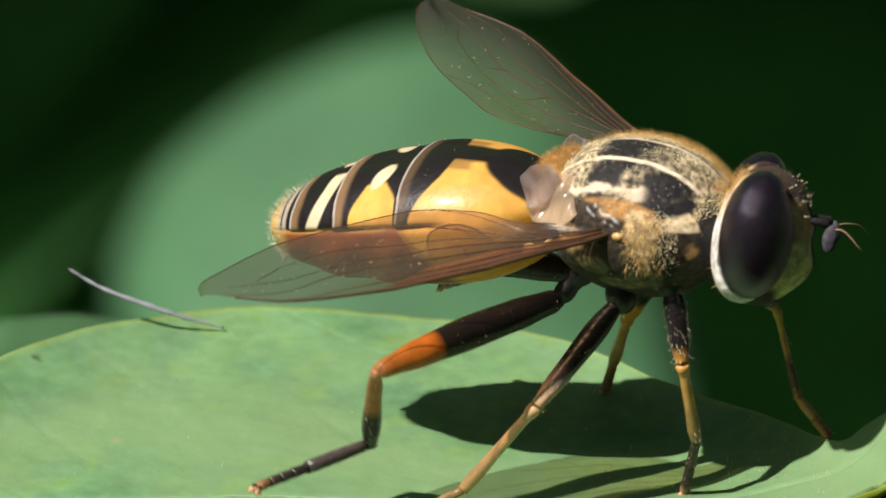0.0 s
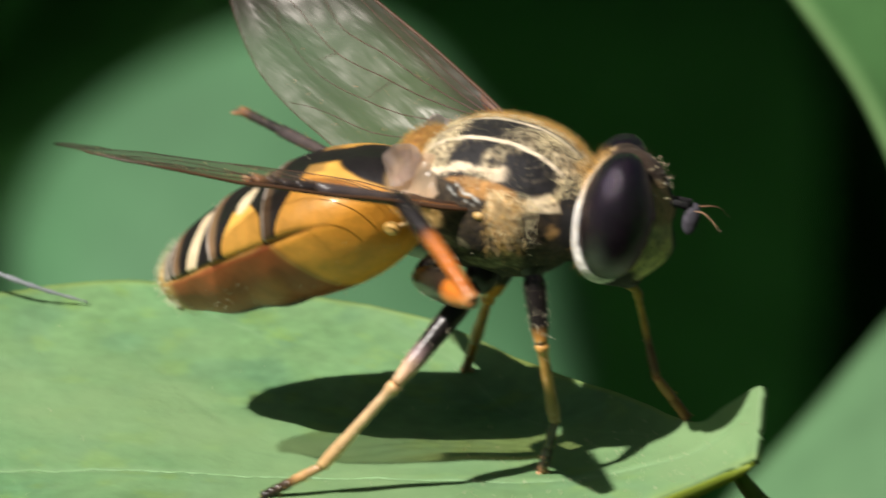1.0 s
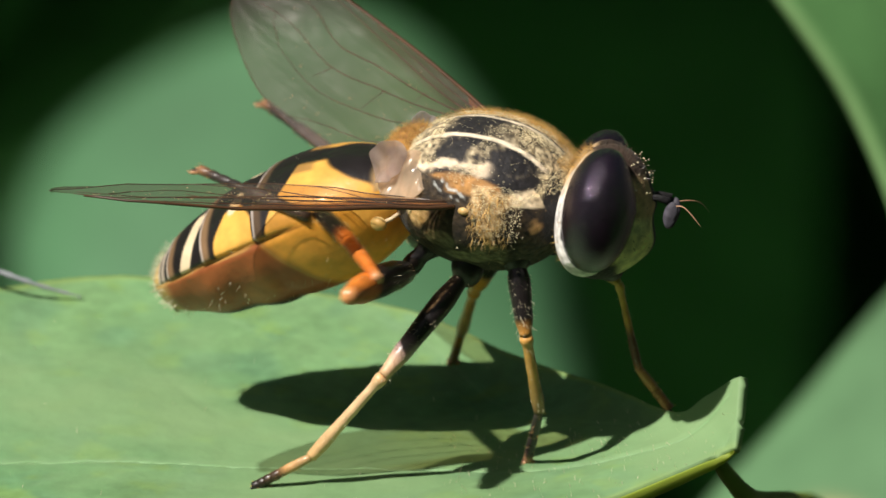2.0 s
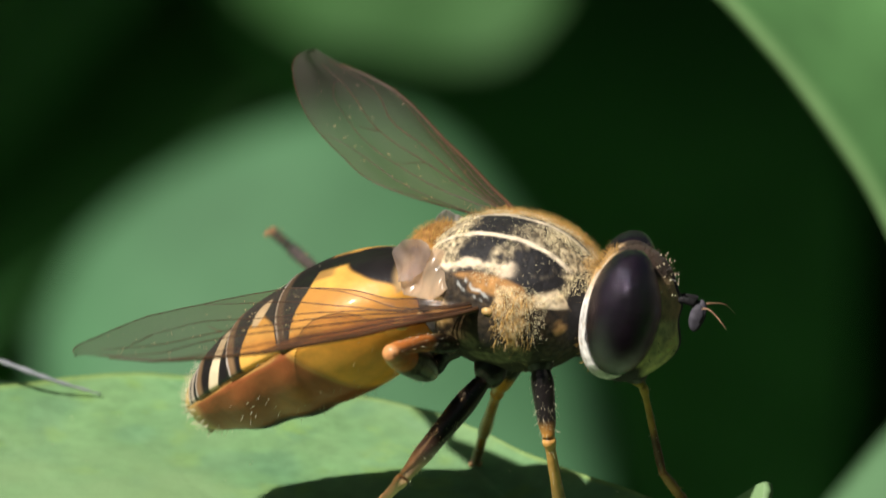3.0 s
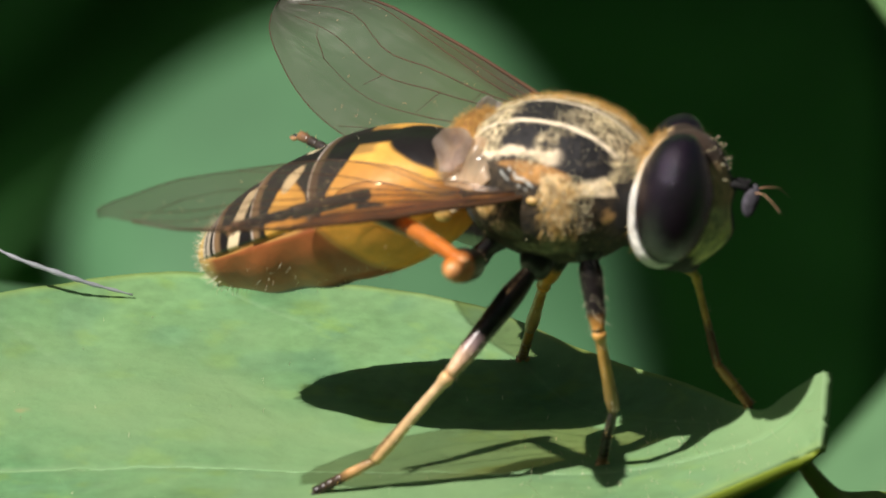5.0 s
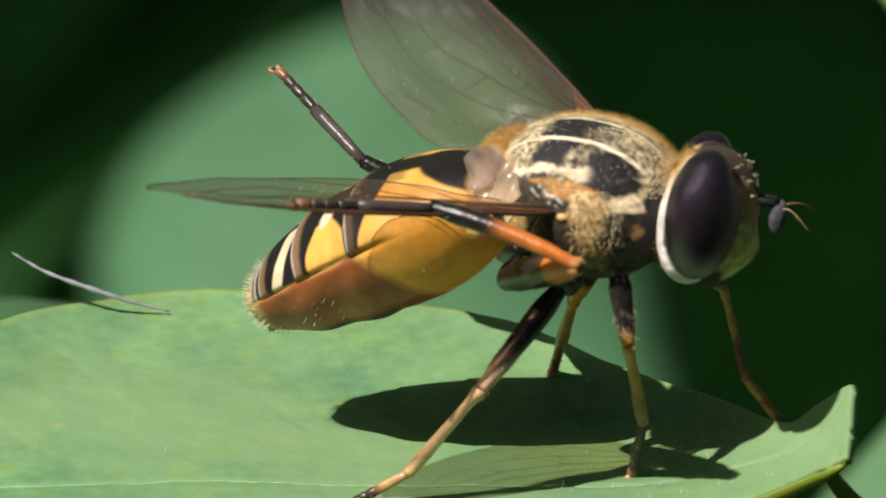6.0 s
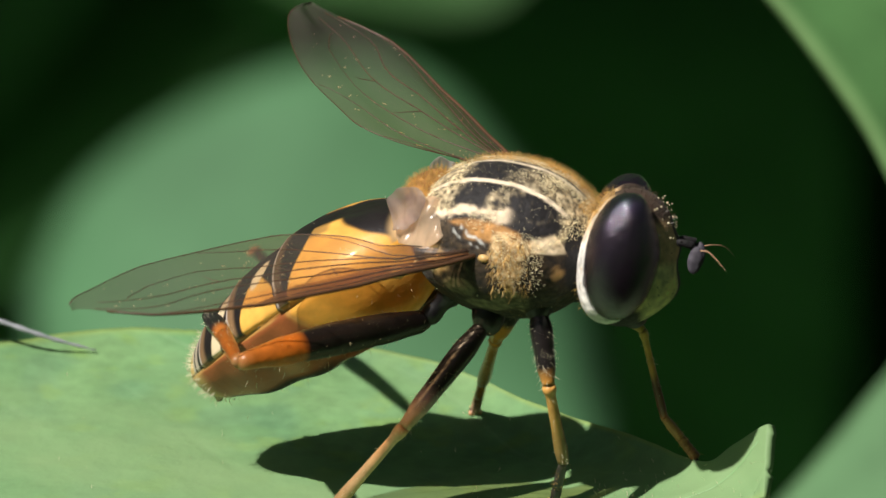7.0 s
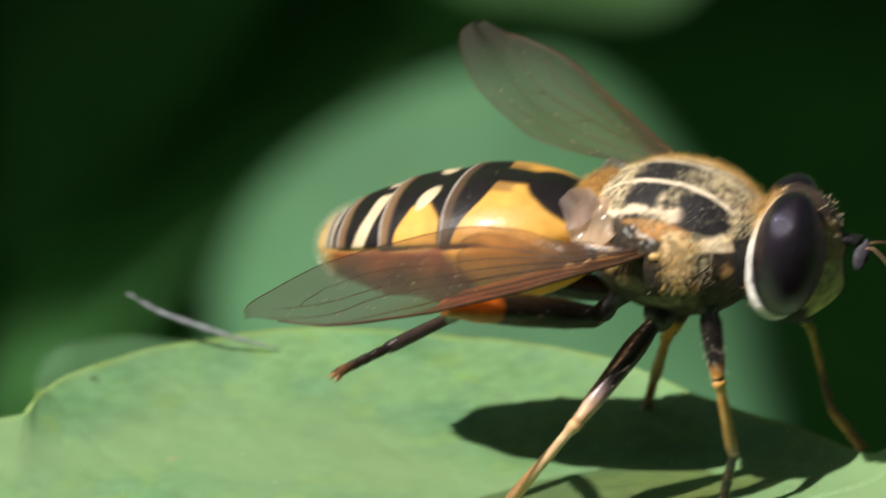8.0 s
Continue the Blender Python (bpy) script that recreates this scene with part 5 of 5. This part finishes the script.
    walk(wing_left, [
        (0, blade((0.3, 1.45, 0.35), (-0.783, 0.61, 0.12), (-0.596, -0.791, 0.136))),
        (0.2, blade((0.3, 1.45, 0.35), (-0.812, 0.575, 0.097), (-0.57, -0.818, 0.074))),
        (0.5, blade((0.3, 1.45, 0.35), (-0.797, 0.591, 0.125), (-0.58, -0.807, 0.116))),
        (0.6, blade((0.3, 1.45, 0.35), (-0.835, 0.535, 0.133), (-0.517, -0.843, 0.145))),
        (0.8, blade((0.3, 1.45, 0.35), (-0.899, 0.343, 0.271), (-0.437, -0.673, -0.596))),
        (1, blade((0.3, 1.45, 0.35), (-0.869, 0.402, 0.287), (-0.494, -0.673, -0.551))),
        (1.2, blade((0.3, 1.45, 0.35), (-0.886, 0.43, 0.176), (-0.441, -0.661, -0.607))),
        (2.3, blade((0.3, 1.45, 0.35), (-0.826, 0.501, 0.258), (-0.558, -0.664, -0.498))),
        (2.5, blade((0.3, 1.45, 0.35), (-0.575, 0.631, 0.521), (-0.781, -0.612, -0.121))),
        (2.7, blade((0.3, 1.45, 0.35), (-0.636, 0.619, 0.461), (-0.753, -0.627, -0.198))),
        (2.9, blade((0.3, 1.45, 0.35), (-0.797, 0.547, 0.258), (-0.557, -0.83, 0.038))),
        (3, blade((0.3, 1.45, 0.35), (-0.786, 0.592, 0.178), (-0.57, -0.806, 0.161))),
        (3.1, blade((0.3, 1.45, 0.35), (-0.791, 0.592, 0.154), (-0.575, -0.805, 0.143))),
        (3.3, blade((0.3, 1.45, 0.35), (-0.792, 0.598, 0.12), (-0.586, -0.801, 0.121))),
        (3.5, blade((0.3, 1.45, 0.35), (-0.8, 0.588, 0.117), (-0.579, -0.809, 0.106))),
        (3.7, blade((0.3, 1.45, 0.35), (-0.819, 0.565, 0.101), (-0.561, -0.825, 0.066))),
        (4, blade((0.3, 1.45, 0.35), (-0.809, 0.583, 0.074), (-0.58, -0.812, 0.062))),
        (4.2, blade((0.3, 1.45, 0.35), (-0.813, 0.57, 0.12), (-0.563, -0.822, 0.089))),
        (5.3, blade((0.3, 1.45, 0.35), (-0.908, 0.402, 0.121), (-0.377, -0.653, -0.656))),
        (5.5, blade((0.3, 1.45, 0.35), (-0.806, 0.428, 0.409), (-0.586, -0.676, -0.447))),
        (5.7, blade((0.3, 1.45, 0.35), (-0.848, 0.381, 0.368), (-0.527, -0.679, -0.511))),
        (5.9, blade((0.3, 1.45, 0.35), (-0.872, 0.331, 0.361), (-0.485, -0.682, -0.548))),
        (6, blade((0.3, 1.45, 0.35), (-0.814, 0.514, 0.271), (-0.577, -0.663, -0.477))),
        (6.1, blade((0.3, 1.45, 0.35), (-0.838, 0.518, 0.172), (-0.519, -0.657, -0.548))),
        (6.3, blade((0.3, 1.45, 0.35), (-0.554, 0.766, 0.326), (-0.821, -0.567, -0.066))),
        (6.5, blade((0.3, 1.45, 0.35), (-0.383, 0.779, 0.497), (-0.58, -0.621, 0.527))),
        (6.7, blade((0.3, 1.45, 0.35), (-0.824, 0.56, 0.087), (-0.557, -0.772, -0.307))),
        (6.9, blade((0.3, 1.45, 0.35), (-0.787, 0.608, 0.1), (-0.609, -0.793, 0.027))),
        (7, blade((0.3, 1.45, 0.35), (-0.776, 0.611, 0.16), (-0.588, -0.791, 0.17))),
        (7.1, blade((0.3, 1.45, 0.35), (-0.797, 0.592, 0.121), (-0.581, -0.806, 0.114))),
        (7.3, blade((0.3, 1.45, 0.35), (-0.806, 0.591, 0.028), (-0.591, -0.806, 0.026))),
        (7.5, blade((0.3, 1.45, 0.35), (-0.787, 0.614, 0.063), (-0.609, -0.789, 0.088))),
        (7.7, blade((0.3, 1.45, 0.35), (-0.785, 0.596, 0.166), (-0.576, -0.802, 0.157))),
        (8, blade((0.3, 1.45, 0.35), (-0.782, 0.609, 0.13), (-0.593, -0.792, 0.143))),
    ])
    walk(hind_femur_right, [
        (0, limb((-1.5, -0.75, -1.75), (-3.94, -4.36, -2.39))),
        (0.1, limb((-1.5, -0.75, -1.75), (-4.34, -4.1, -2.06))),
        (0.2, limb((-1.5, -0.75, -1.75), (-2.13, -4.86, -0.31))),
        (0.3, limb((-1.5, -0.75, -1.75), (-2.16, -4.84, -0.28))),
        (0.4, limb((-1.5, -0.75, -1.75), (-2.14, -4.77, -0.08))),
        (0.5, limb((-1.5, -0.75, -1.75), (-3.31, -4.52, -0.39))),
        (0.6, limb((-1.5, -0.75, -1.75), (1.8, -3.2, -0.18))),
        (0.8, limb((-1.5, -0.75, -1.75), (2.01, -3.11, -0.54))),
        (1, limb((-1.5, -0.75, -1.75), (1.09, -4.1, -0.56))),
        (1.1, limb((-1.5, -0.75, -1.75), (-0.64, -4.86, -0.42))),
        (1.2, limb((-1.5, -0.75, -1.75), (-5.64, -2.21, -2.06))),
        (2.3, limb((-1.5, -0.75, -1.75), (1.03, -4.09, -0.4))),
        (2.5, limb((-1.5, -0.75, -1.75), (1.45, -3.76, -0.48))),
        (2.7, limb((-1.5, -0.75, -1.75), (1.23, -3.85, -0.24))),
        (2.9, limb((-1.5, -0.75, -1.75), (-0.31, -4.49, 0.24))),
        (3, limb((-1.5, -0.75, -1.75), (-0.68, -4.60, 0.22))),
        (3.1, limb((-1.5, -0.75, -1.75), (-1.07, -4.70, 0.14))),
        (3.3, limb((-1.5, -0.75, -1.75), (-3.59, -4.44, -0.75))),
        (3.5, limb((-1.5, -0.75, -1.75), (-4.04, -4.17, -0.83))),
        (3.7, limb((-1.5, -0.75, -1.75), (-2.97, -4.70, -0.66))),
        (4, limb((-1.5, -0.75, -1.75), (-3.21, -4.51, -0.40))),
        (4.2, limb((-1.5, -0.75, -1.75), (-3.27, -4.39, -0.20))),
        (5.3, limb((-1.5, -0.75, -1.75), (1.41, -3.74, -0.36))),
        (5.5, limb((-1.5, -0.75, -1.75), (2.0, -3.14, -0.57))),
        (5.7, limb((-1.5, -0.75, -1.75), (0.52, -4.13, 0.22))),
        (6, limb((-1.5, -0.75, -1.75), (1.34, -3.57, 0.07))),
        (6.2, limb((-1.5, -0.75, -1.75), (1.2, -3.44, 0.45))),
        (6.3, limb((-1.5, -0.75, -1.75), (0.76, -3.76, 0.52))),
        (6.5, limb((-1.5, -0.75, -1.75), (0.8, -4.27, -0.45))),
        (6.7, limb((-1.5, -0.75, -1.75), (-1.86, -4.94, -0.44))),
        (6.8, limb((-1.5, -0.75, -1.75), (-2.46, -4.93, -0.76))),
        (6.9, limb((-1.5, -0.75, -1.75), (-1.83, -5.12, -1.35))),
        (7, limb((-1.5, -0.75, -1.75), (-4.08, -4.32, -1.76))),
        (7.1, limb((-1.5, -0.75, -1.75), (-3.69, -4.53, -1.19))),
        (7.3, limb((-1.5, -0.75, -1.75), (-3.38, -4.48, -0.54))),
        (7.5, limb((-1.5, -0.75, -1.75), (-5.34, -2.90, -1.56))),
        (7.7, limb((-1.5, -0.75, -1.75), (-3.26, -4.51, -0.47))),
        (8, limb((-1.5, -0.75, -1.75), (-3.35, -4.45, -0.44))),
    ])
    walk(hind_tibia_right, [
        (0, limb((-3.94, -4.36, -2.39), (-4.95, -2.44, -4.87))),
        (0.1, limb((-4.34, -4.1, -2.06), (-5.36, -2.08, -4.46))),
        (0.2, limb((-2.13, -4.86, -0.31), (-0.92, -1.99, -1.23))),
        (0.3, limb((-2.16, -4.84, -0.28), (-1.00, -1.99, -1.33))),
        (0.4, limb((-2.14, -4.77, -0.08), (-0.86, -2.00, -1.18))),
        (0.5, limb((-3.31, -4.52, -0.39), (-3.82, -1.8, -2.19))),
        (0.6, limb((1.80, -3.20, -0.18), (-1.26, -2.42, 0.32))),
        (0.8, limb((2.01, -3.11, -0.54), (-0.96, -2.26, 0.30))),
        (1, limb((1.09, -4.10, -0.56), (-1.32, -2.29, 0.52))),
        (1.1, limb((-0.64, -4.86, -0.42), (-3.40, -5.41, 1.20))),
        (1.2, limb((-5.64, -2.21, -2.06), (-8.83, -1.43, -1.7))),
        (2.3, limb((1.03, -4.09, -0.4), (-1.31, -1.77, -0.12))),
        (2.5, limb((1.45, -3.76, -0.48), (-0.92, -1.53, 0.06))),
        (2.7, limb((1.23, -3.85, -0.24), (-1.25, -1.79, 0.46))),
        (2.9, limb((-0.31, -4.49, 0.24), (-0.22, -1.43, -0.86))),
        (3, limb((-0.68, -4.60, 0.22), (-0.69, -1.49, -0.73))),
        (3.1, limb((-1.07, -4.70, 0.14), (-0.76, -1.61, -0.81))),
        (3.3, limb((-3.59, -4.44, -0.75), (-5.65, -2.34, -2.06))),
        (3.5, limb((-4.04, -4.17, -0.83), (-5.82, -2.0, -2.39))),
        (3.7, limb((-2.97, -4.70, -0.66), (-5.01, -2.64, -2.06))),
        (4, limb((-3.21, -4.51, -0.40), (-5.16, -2.43, -1.89))),
        (4.2, limb((-3.27, -4.39, -0.20), (-5.21, -2.25, -1.61))),
        (5.3, limb((1.41, -3.74, -0.36), (-1.43, -2.50, 0.45))),
        (5.5, limb((2.00, -3.14, -0.57), (-0.68, -1.74, 0.47))),
        (5.7, limb((0.52, -4.13, 0.22), (-2.21, -2.74, 1.14))),
        (6, limb((1.34, -3.57, 0.07), (-1.78, -3.52, 0.77))),
        (6.2, limb((1.20, -3.44, 0.45), (-1.32, -4.87, 1.81))),
        (6.3, limb((0.76, -3.76, 0.52), (-1.26, -5.91, 1.76))),
        (6.5, limb((0.8, -4.27, -0.45), (-1.42, -2.24, 0.9))),
        (6.7, limb((-1.86, -4.94, -0.44), (0.28, -5.35, 1.97))),
        (6.8, limb((-2.46, -4.93, -0.76), (-1.63, -1.81, -0.40))),
        (6.9, limb((-1.83, -5.12, -1.35), (-3.94, -2.64, -1.86))),
        (7, limb((-4.08, -4.32, -1.76), (-5.97, -1.63, -2.07))),
        (7.1, limb((-3.69, -4.53, -1.19), (-5.59, -2.23, -2.6))),
        (7.3, limb((-3.38, -4.48, -0.54), (-5.66, -2.65, -1.9))),
        (7.5, limb((-5.34, -2.90, -1.56), (-6.48, -0.55, -3.59))),
        (7.7, limb((-3.26, -4.51, -0.47), (-5.46, -2.46, -1.66))),
        (8, limb((-3.35, -4.45, -0.44), (-4.43, -1.75, -1.82))),
    ])
    walk(hind_tarsus_right, [
        (0, limb((-4.95, -2.44, -4.87), (-6.21, -5.27, -4.96))),
        (0.1, limb((-5.36, -2.08, -4.46), (-6.61, -4.92, -4.49))),
        (0.2, limb((-0.92, -1.99, -1.23), (-3.71, -3.33, -1.42))),
        (0.3, limb((-1.00, -1.99, -1.33), (-3.83, -3.26, -1.30))),
        (0.4, limb((-0.86, -2.00, -1.18), (-3.88, -1.49, -1.64))),
        (0.5, limb((-3.82, -1.8, -2.19), (-5.58, -4.35, -2.38))),
        (0.6, limb((-1.26, -2.42, 0.32), (-3.77, -4.24, 0.54))),
        (0.8, limb((-0.96, -2.26, 0.30), (-3.40, -4.16, 0.56))),
        (1, limb((-1.32, -2.29, 0.52), (-3.92, -3.87, 1.11))),
        (1.1, limb((-3.40, -5.41, 1.20), (-5.38, -7.65, 2.04))),
        (1.2, limb((-8.83, -1.43, -1.7), (-11.4, 0.3, -1.7))),
        (2.3, limb((-1.31, -1.77, -0.12), (-4.32, -1.68, 0.59))),
        (2.5, limb((-0.92, -1.53, 0.06), (-3.73, -1.84, 1.34))),
        (2.7, limb((-1.25, -1.79, 0.46), (-4.08, -0.67, 1.07))),
        (2.9, limb((-0.22, -1.43, -0.86), (-2.36, 0.31, -2.27))),
        (3, limb((-0.69, -1.49, -0.73), (-2.92, 0.15, -2.11))),
        (3.1, limb((-0.76, -1.61, -0.81), (-3.18, -0.11, -2.04))),
        (3.3, limb((-5.65, -2.34, -2.06), (-8.43, -1.21, -2.83))),
        (3.5, limb((-5.82, -2.0, -2.39), (-6.18, -5.0, -1.69))),
        (3.7, limb((-5.01, -2.64, -2.06), (-6.1, -5.55, -2.15))),
        (4, limb((-5.16, -2.43, -1.89), (-6.08, -5.39, -2.08))),
        (4.2, limb((-5.21, -2.25, -1.61), (-6.18, -5.14, -2.17))),
        (5.3, limb((-1.43, -2.50, 0.45), (-3.95, -4.26, 0.86))),
        (5.5, limb((-0.68, -1.74, 0.47), (-3.41, -2.93, 1.35))),
        (5.7, limb((-2.21, -2.74, 1.14), (-4.76, -4.20, 2.13))),
        (6, limb((-1.78, -3.52, 0.77), (-3.84, -5.76, 1.37))),
        (6.2, limb((-1.32, -4.87, 1.81), (-2.46, -7.49, 3.00))),
        (6.3, limb((-1.26, -5.91, 1.76), (-2.17, -8.71, 2.72))),
        (6.5, limb((-1.42, -2.24, 0.9), (-3.46, -0.06, 1.73))),
        (6.7, limb((0.28, -5.35, 1.97), (-2.47, -3.93, 2.03))),
        (6.8, limb((-1.63, -1.81, -0.40), (-4.39, -0.39, -0.25))),
        (6.9, limb((-3.94, -2.64, -1.86), (-5.77, -0.2, -1.33))),
        (7, limb((-5.97, -1.63, -2.07), (-6.57, 0.97, -3.57))),
        (7.1, limb((-5.59, -2.23, -2.6), (-7.68, -0.4, -3.98))),
        (7.3, limb((-5.66, -2.65, -1.9), (-6.7, -5.56, -2.12))),
        (7.5, limb((-6.48, -0.55, -3.59), (-8.08, -3.2, -3.48))),
        (7.7, limb((-5.46, -2.46, -1.66), (-6.5, -5.18, -2.73))),
        (8, limb((-4.43, -1.75, -1.82), (-5.84, -4.47, -2.29))),
    ])
    walk(hind_femur_left, [
        (0, limb((-1.5, 0.75, -1.75), (-5.84, 0.06, -1.62))),
        (0.5, limb((-1.5, 0.75, -1.75), (-5.84, 0.06, -1.62))),
        (0.8, limb((-1.5, 0.75, -1.75), (-4.31, 3.95, -2.87))),
        (1.2, limb((-1.5, 0.75, -1.75), (-4.29, 3.9, -3.04))),
        (2.5, limb((-1.5, 0.75, -1.75), (-3.23, 4.55, -3.13))),
        (2.7, limb((-1.5, 0.75, -1.75), (-3.35, 4.65, -2.63))),
        (3, limb((-1.5, 0.75, -1.75), (-4.9, 3.4, -2.64))),
        (3.3, limb((-1.5, 0.75, -1.75), (-5.84, 0.06, -1.62))),
        (4, limb((-1.5, 0.75, -1.75), (-5.84, 0.06, -1.62))),
        (5.3, limb((-1.5, 0.75, -1.75), (-3.6, 4.3, -3.28))),
        (5.5, limb((-1.5, 0.75, -1.75), (-4.09, 4.18, -2.71))),
        (5.7, limb((-1.5, 0.75, -1.75), (-4.54, 3.89, -2.28))),
        (6, limb((-1.5, 0.75, -1.75), (-3.84, 4.16, -3.26))),
        (6.1, limb((-1.5, 0.75, -1.75), (-3.6, 4.31, -3.26))),
        (6.3, limb((-1.5, 0.75, -1.75), (-3.46, 4.61, -2.52))),
        (6.5, limb((-1.5, 0.75, -1.75), (-2.86, 4.84, -2.64))),
        (6.7, limb((-1.5, 0.75, -1.75), (-2.97, 4.39, -3.75))),
        (7, limb((-1.5, 0.75, -1.75), (-5.01, 2.73, -3.52))),
        (7.3, limb((-1.5, 0.75, -1.75), (-5.84, 0.06, -1.62))),
        (8, limb((-1.5, 0.75, -1.75), (-5.84, 0.06, -1.62))),
    ])
    walk(hind_tibia_left, [
        (0, limb((-5.84, 0.06, -1.62), (-3.16, 1.9, -2.14))),
        (0.5, limb((-5.84, 0.06, -1.62), (-3.16, 1.9, -2.14))),
        (0.8, limb((-4.31, 3.95, -2.87), (-6.61, 6.25, -2.38))),
        (1.2, limb((-4.29, 3.9, -3.04), (-6.61, 6.19, -2.51))),
        (2.5, limb((-3.23, 4.55, -3.13), (-5.38, 7.01, -2.63))),
        (2.7, limb((-3.35, 4.65, -2.63), (-5.08, 7.32, -1.76))),
        (3, limb((-4.9, 3.4, -2.64), (-7.04, 5.89, -2.93))),
        (3.3, limb((-5.84, 0.06, -1.62), (-3.16, 1.9, -2.14))),
        (4, limb((-5.84, 0.06, -1.62), (-3.16, 1.9, -2.14))),
        (5.3, limb((-3.6, 4.3, -3.28), (-6.21, 6.3, -3.0))),
        (5.5, limb((-4.09, 4.18, -2.71), (-6.12, 6.77, -2.89))),
        (5.7, limb((-4.54, 3.89, -2.28), (-7.15, 4.44, -0.34))),
        (6, limb((-3.84, 4.16, -3.26), (-6.74, 3.94, -1.7))),
        (6.1, limb((-3.6, 4.31, -3.26), (-6.14, 5.55, -1.54))),
        (6.3, limb((-3.46, 4.61, -2.52), (-5.54, 7.07, -1.8))),
        (6.5, limb((-2.86, 4.84, -2.64), (-4.32, 7.67, -1.78))),
        (6.7, limb((-2.97, 4.39, -3.75), (-5.12, 6.72, -2.86))),
        (7, limb((-5.01, 2.73, -3.52), (-7.3, 5.05, -4.01))),
        (7.3, limb((-5.84, 0.06, -1.62), (-3.16, 1.9, -2.14))),
        (8, limb((-5.84, 0.06, -1.62), (-3.16, 1.9, -2.14))),
    ])
    walk(hind_tarsus_left, [
        (0, limb((-3.16, 1.9, -2.14), (-5.73, 2.93, -3.52))),
        (0.5, limb((-3.16, 1.9, -2.14), (-5.73, 2.93, -3.52))),
        (0.8, limb((-6.61, 6.25, -2.38), (-9.17, 8.01, -2.47))),
        (1.2, limb((-6.61, 6.19, -2.51), (-9.57, 7.08, -2.35))),
        (2.5, limb((-5.38, 7.01, -2.63), (-7.79, 8.92, -2.23))),
        (2.7, limb((-5.08, 7.32, -1.76), (-7.66, 9.04, -1.71))),
        (3, limb((-7.04, 5.89, -2.93), (-9.2, 8.11, -3.12))),
        (3.3, limb((-3.16, 1.9, -2.14), (-5.73, 2.93, -3.52))),
        (4, limb((-3.16, 1.9, -2.14), (-5.73, 2.93, -3.52))),
        (5.3, limb((-6.21, 6.3, -3.0), (-8.86, 7.84, -2.55))),
        (5.5, limb((-6.12, 6.77, -2.89), (-8.63, 8.5, -3.45))),
        (5.7, limb((-7.15, 4.44, -0.34), (-9.95, 4.13, 0.95))),
        (6, limb((-6.74, 3.94, -1.7), (-9.28, 5.23, -0.48))),
        (6.1, limb((-6.14, 5.55, -1.54), (-8.82, 5.41, 0.0))),
        (6.3, limb((-5.54, 7.07, -1.8), (-7.65, 9.32, -1.5))),
        (6.5, limb((-4.32, 7.67, -1.78), (-6.44, 9.74, -0.85))),
        (6.7, limb((-5.12, 6.72, -2.86), (-8.0, 7.86, -3.0))),
        (7, limb((-7.3, 5.05, -4.01), (-9.15, 7.5, -4.47))),
        (7.3, limb((-3.16, 1.9, -2.14), (-5.73, 2.93, -3.52))),
        (8, limb((-3.16, 1.9, -2.14), (-5.73, 2.93, -3.52))),
    ])


motions()
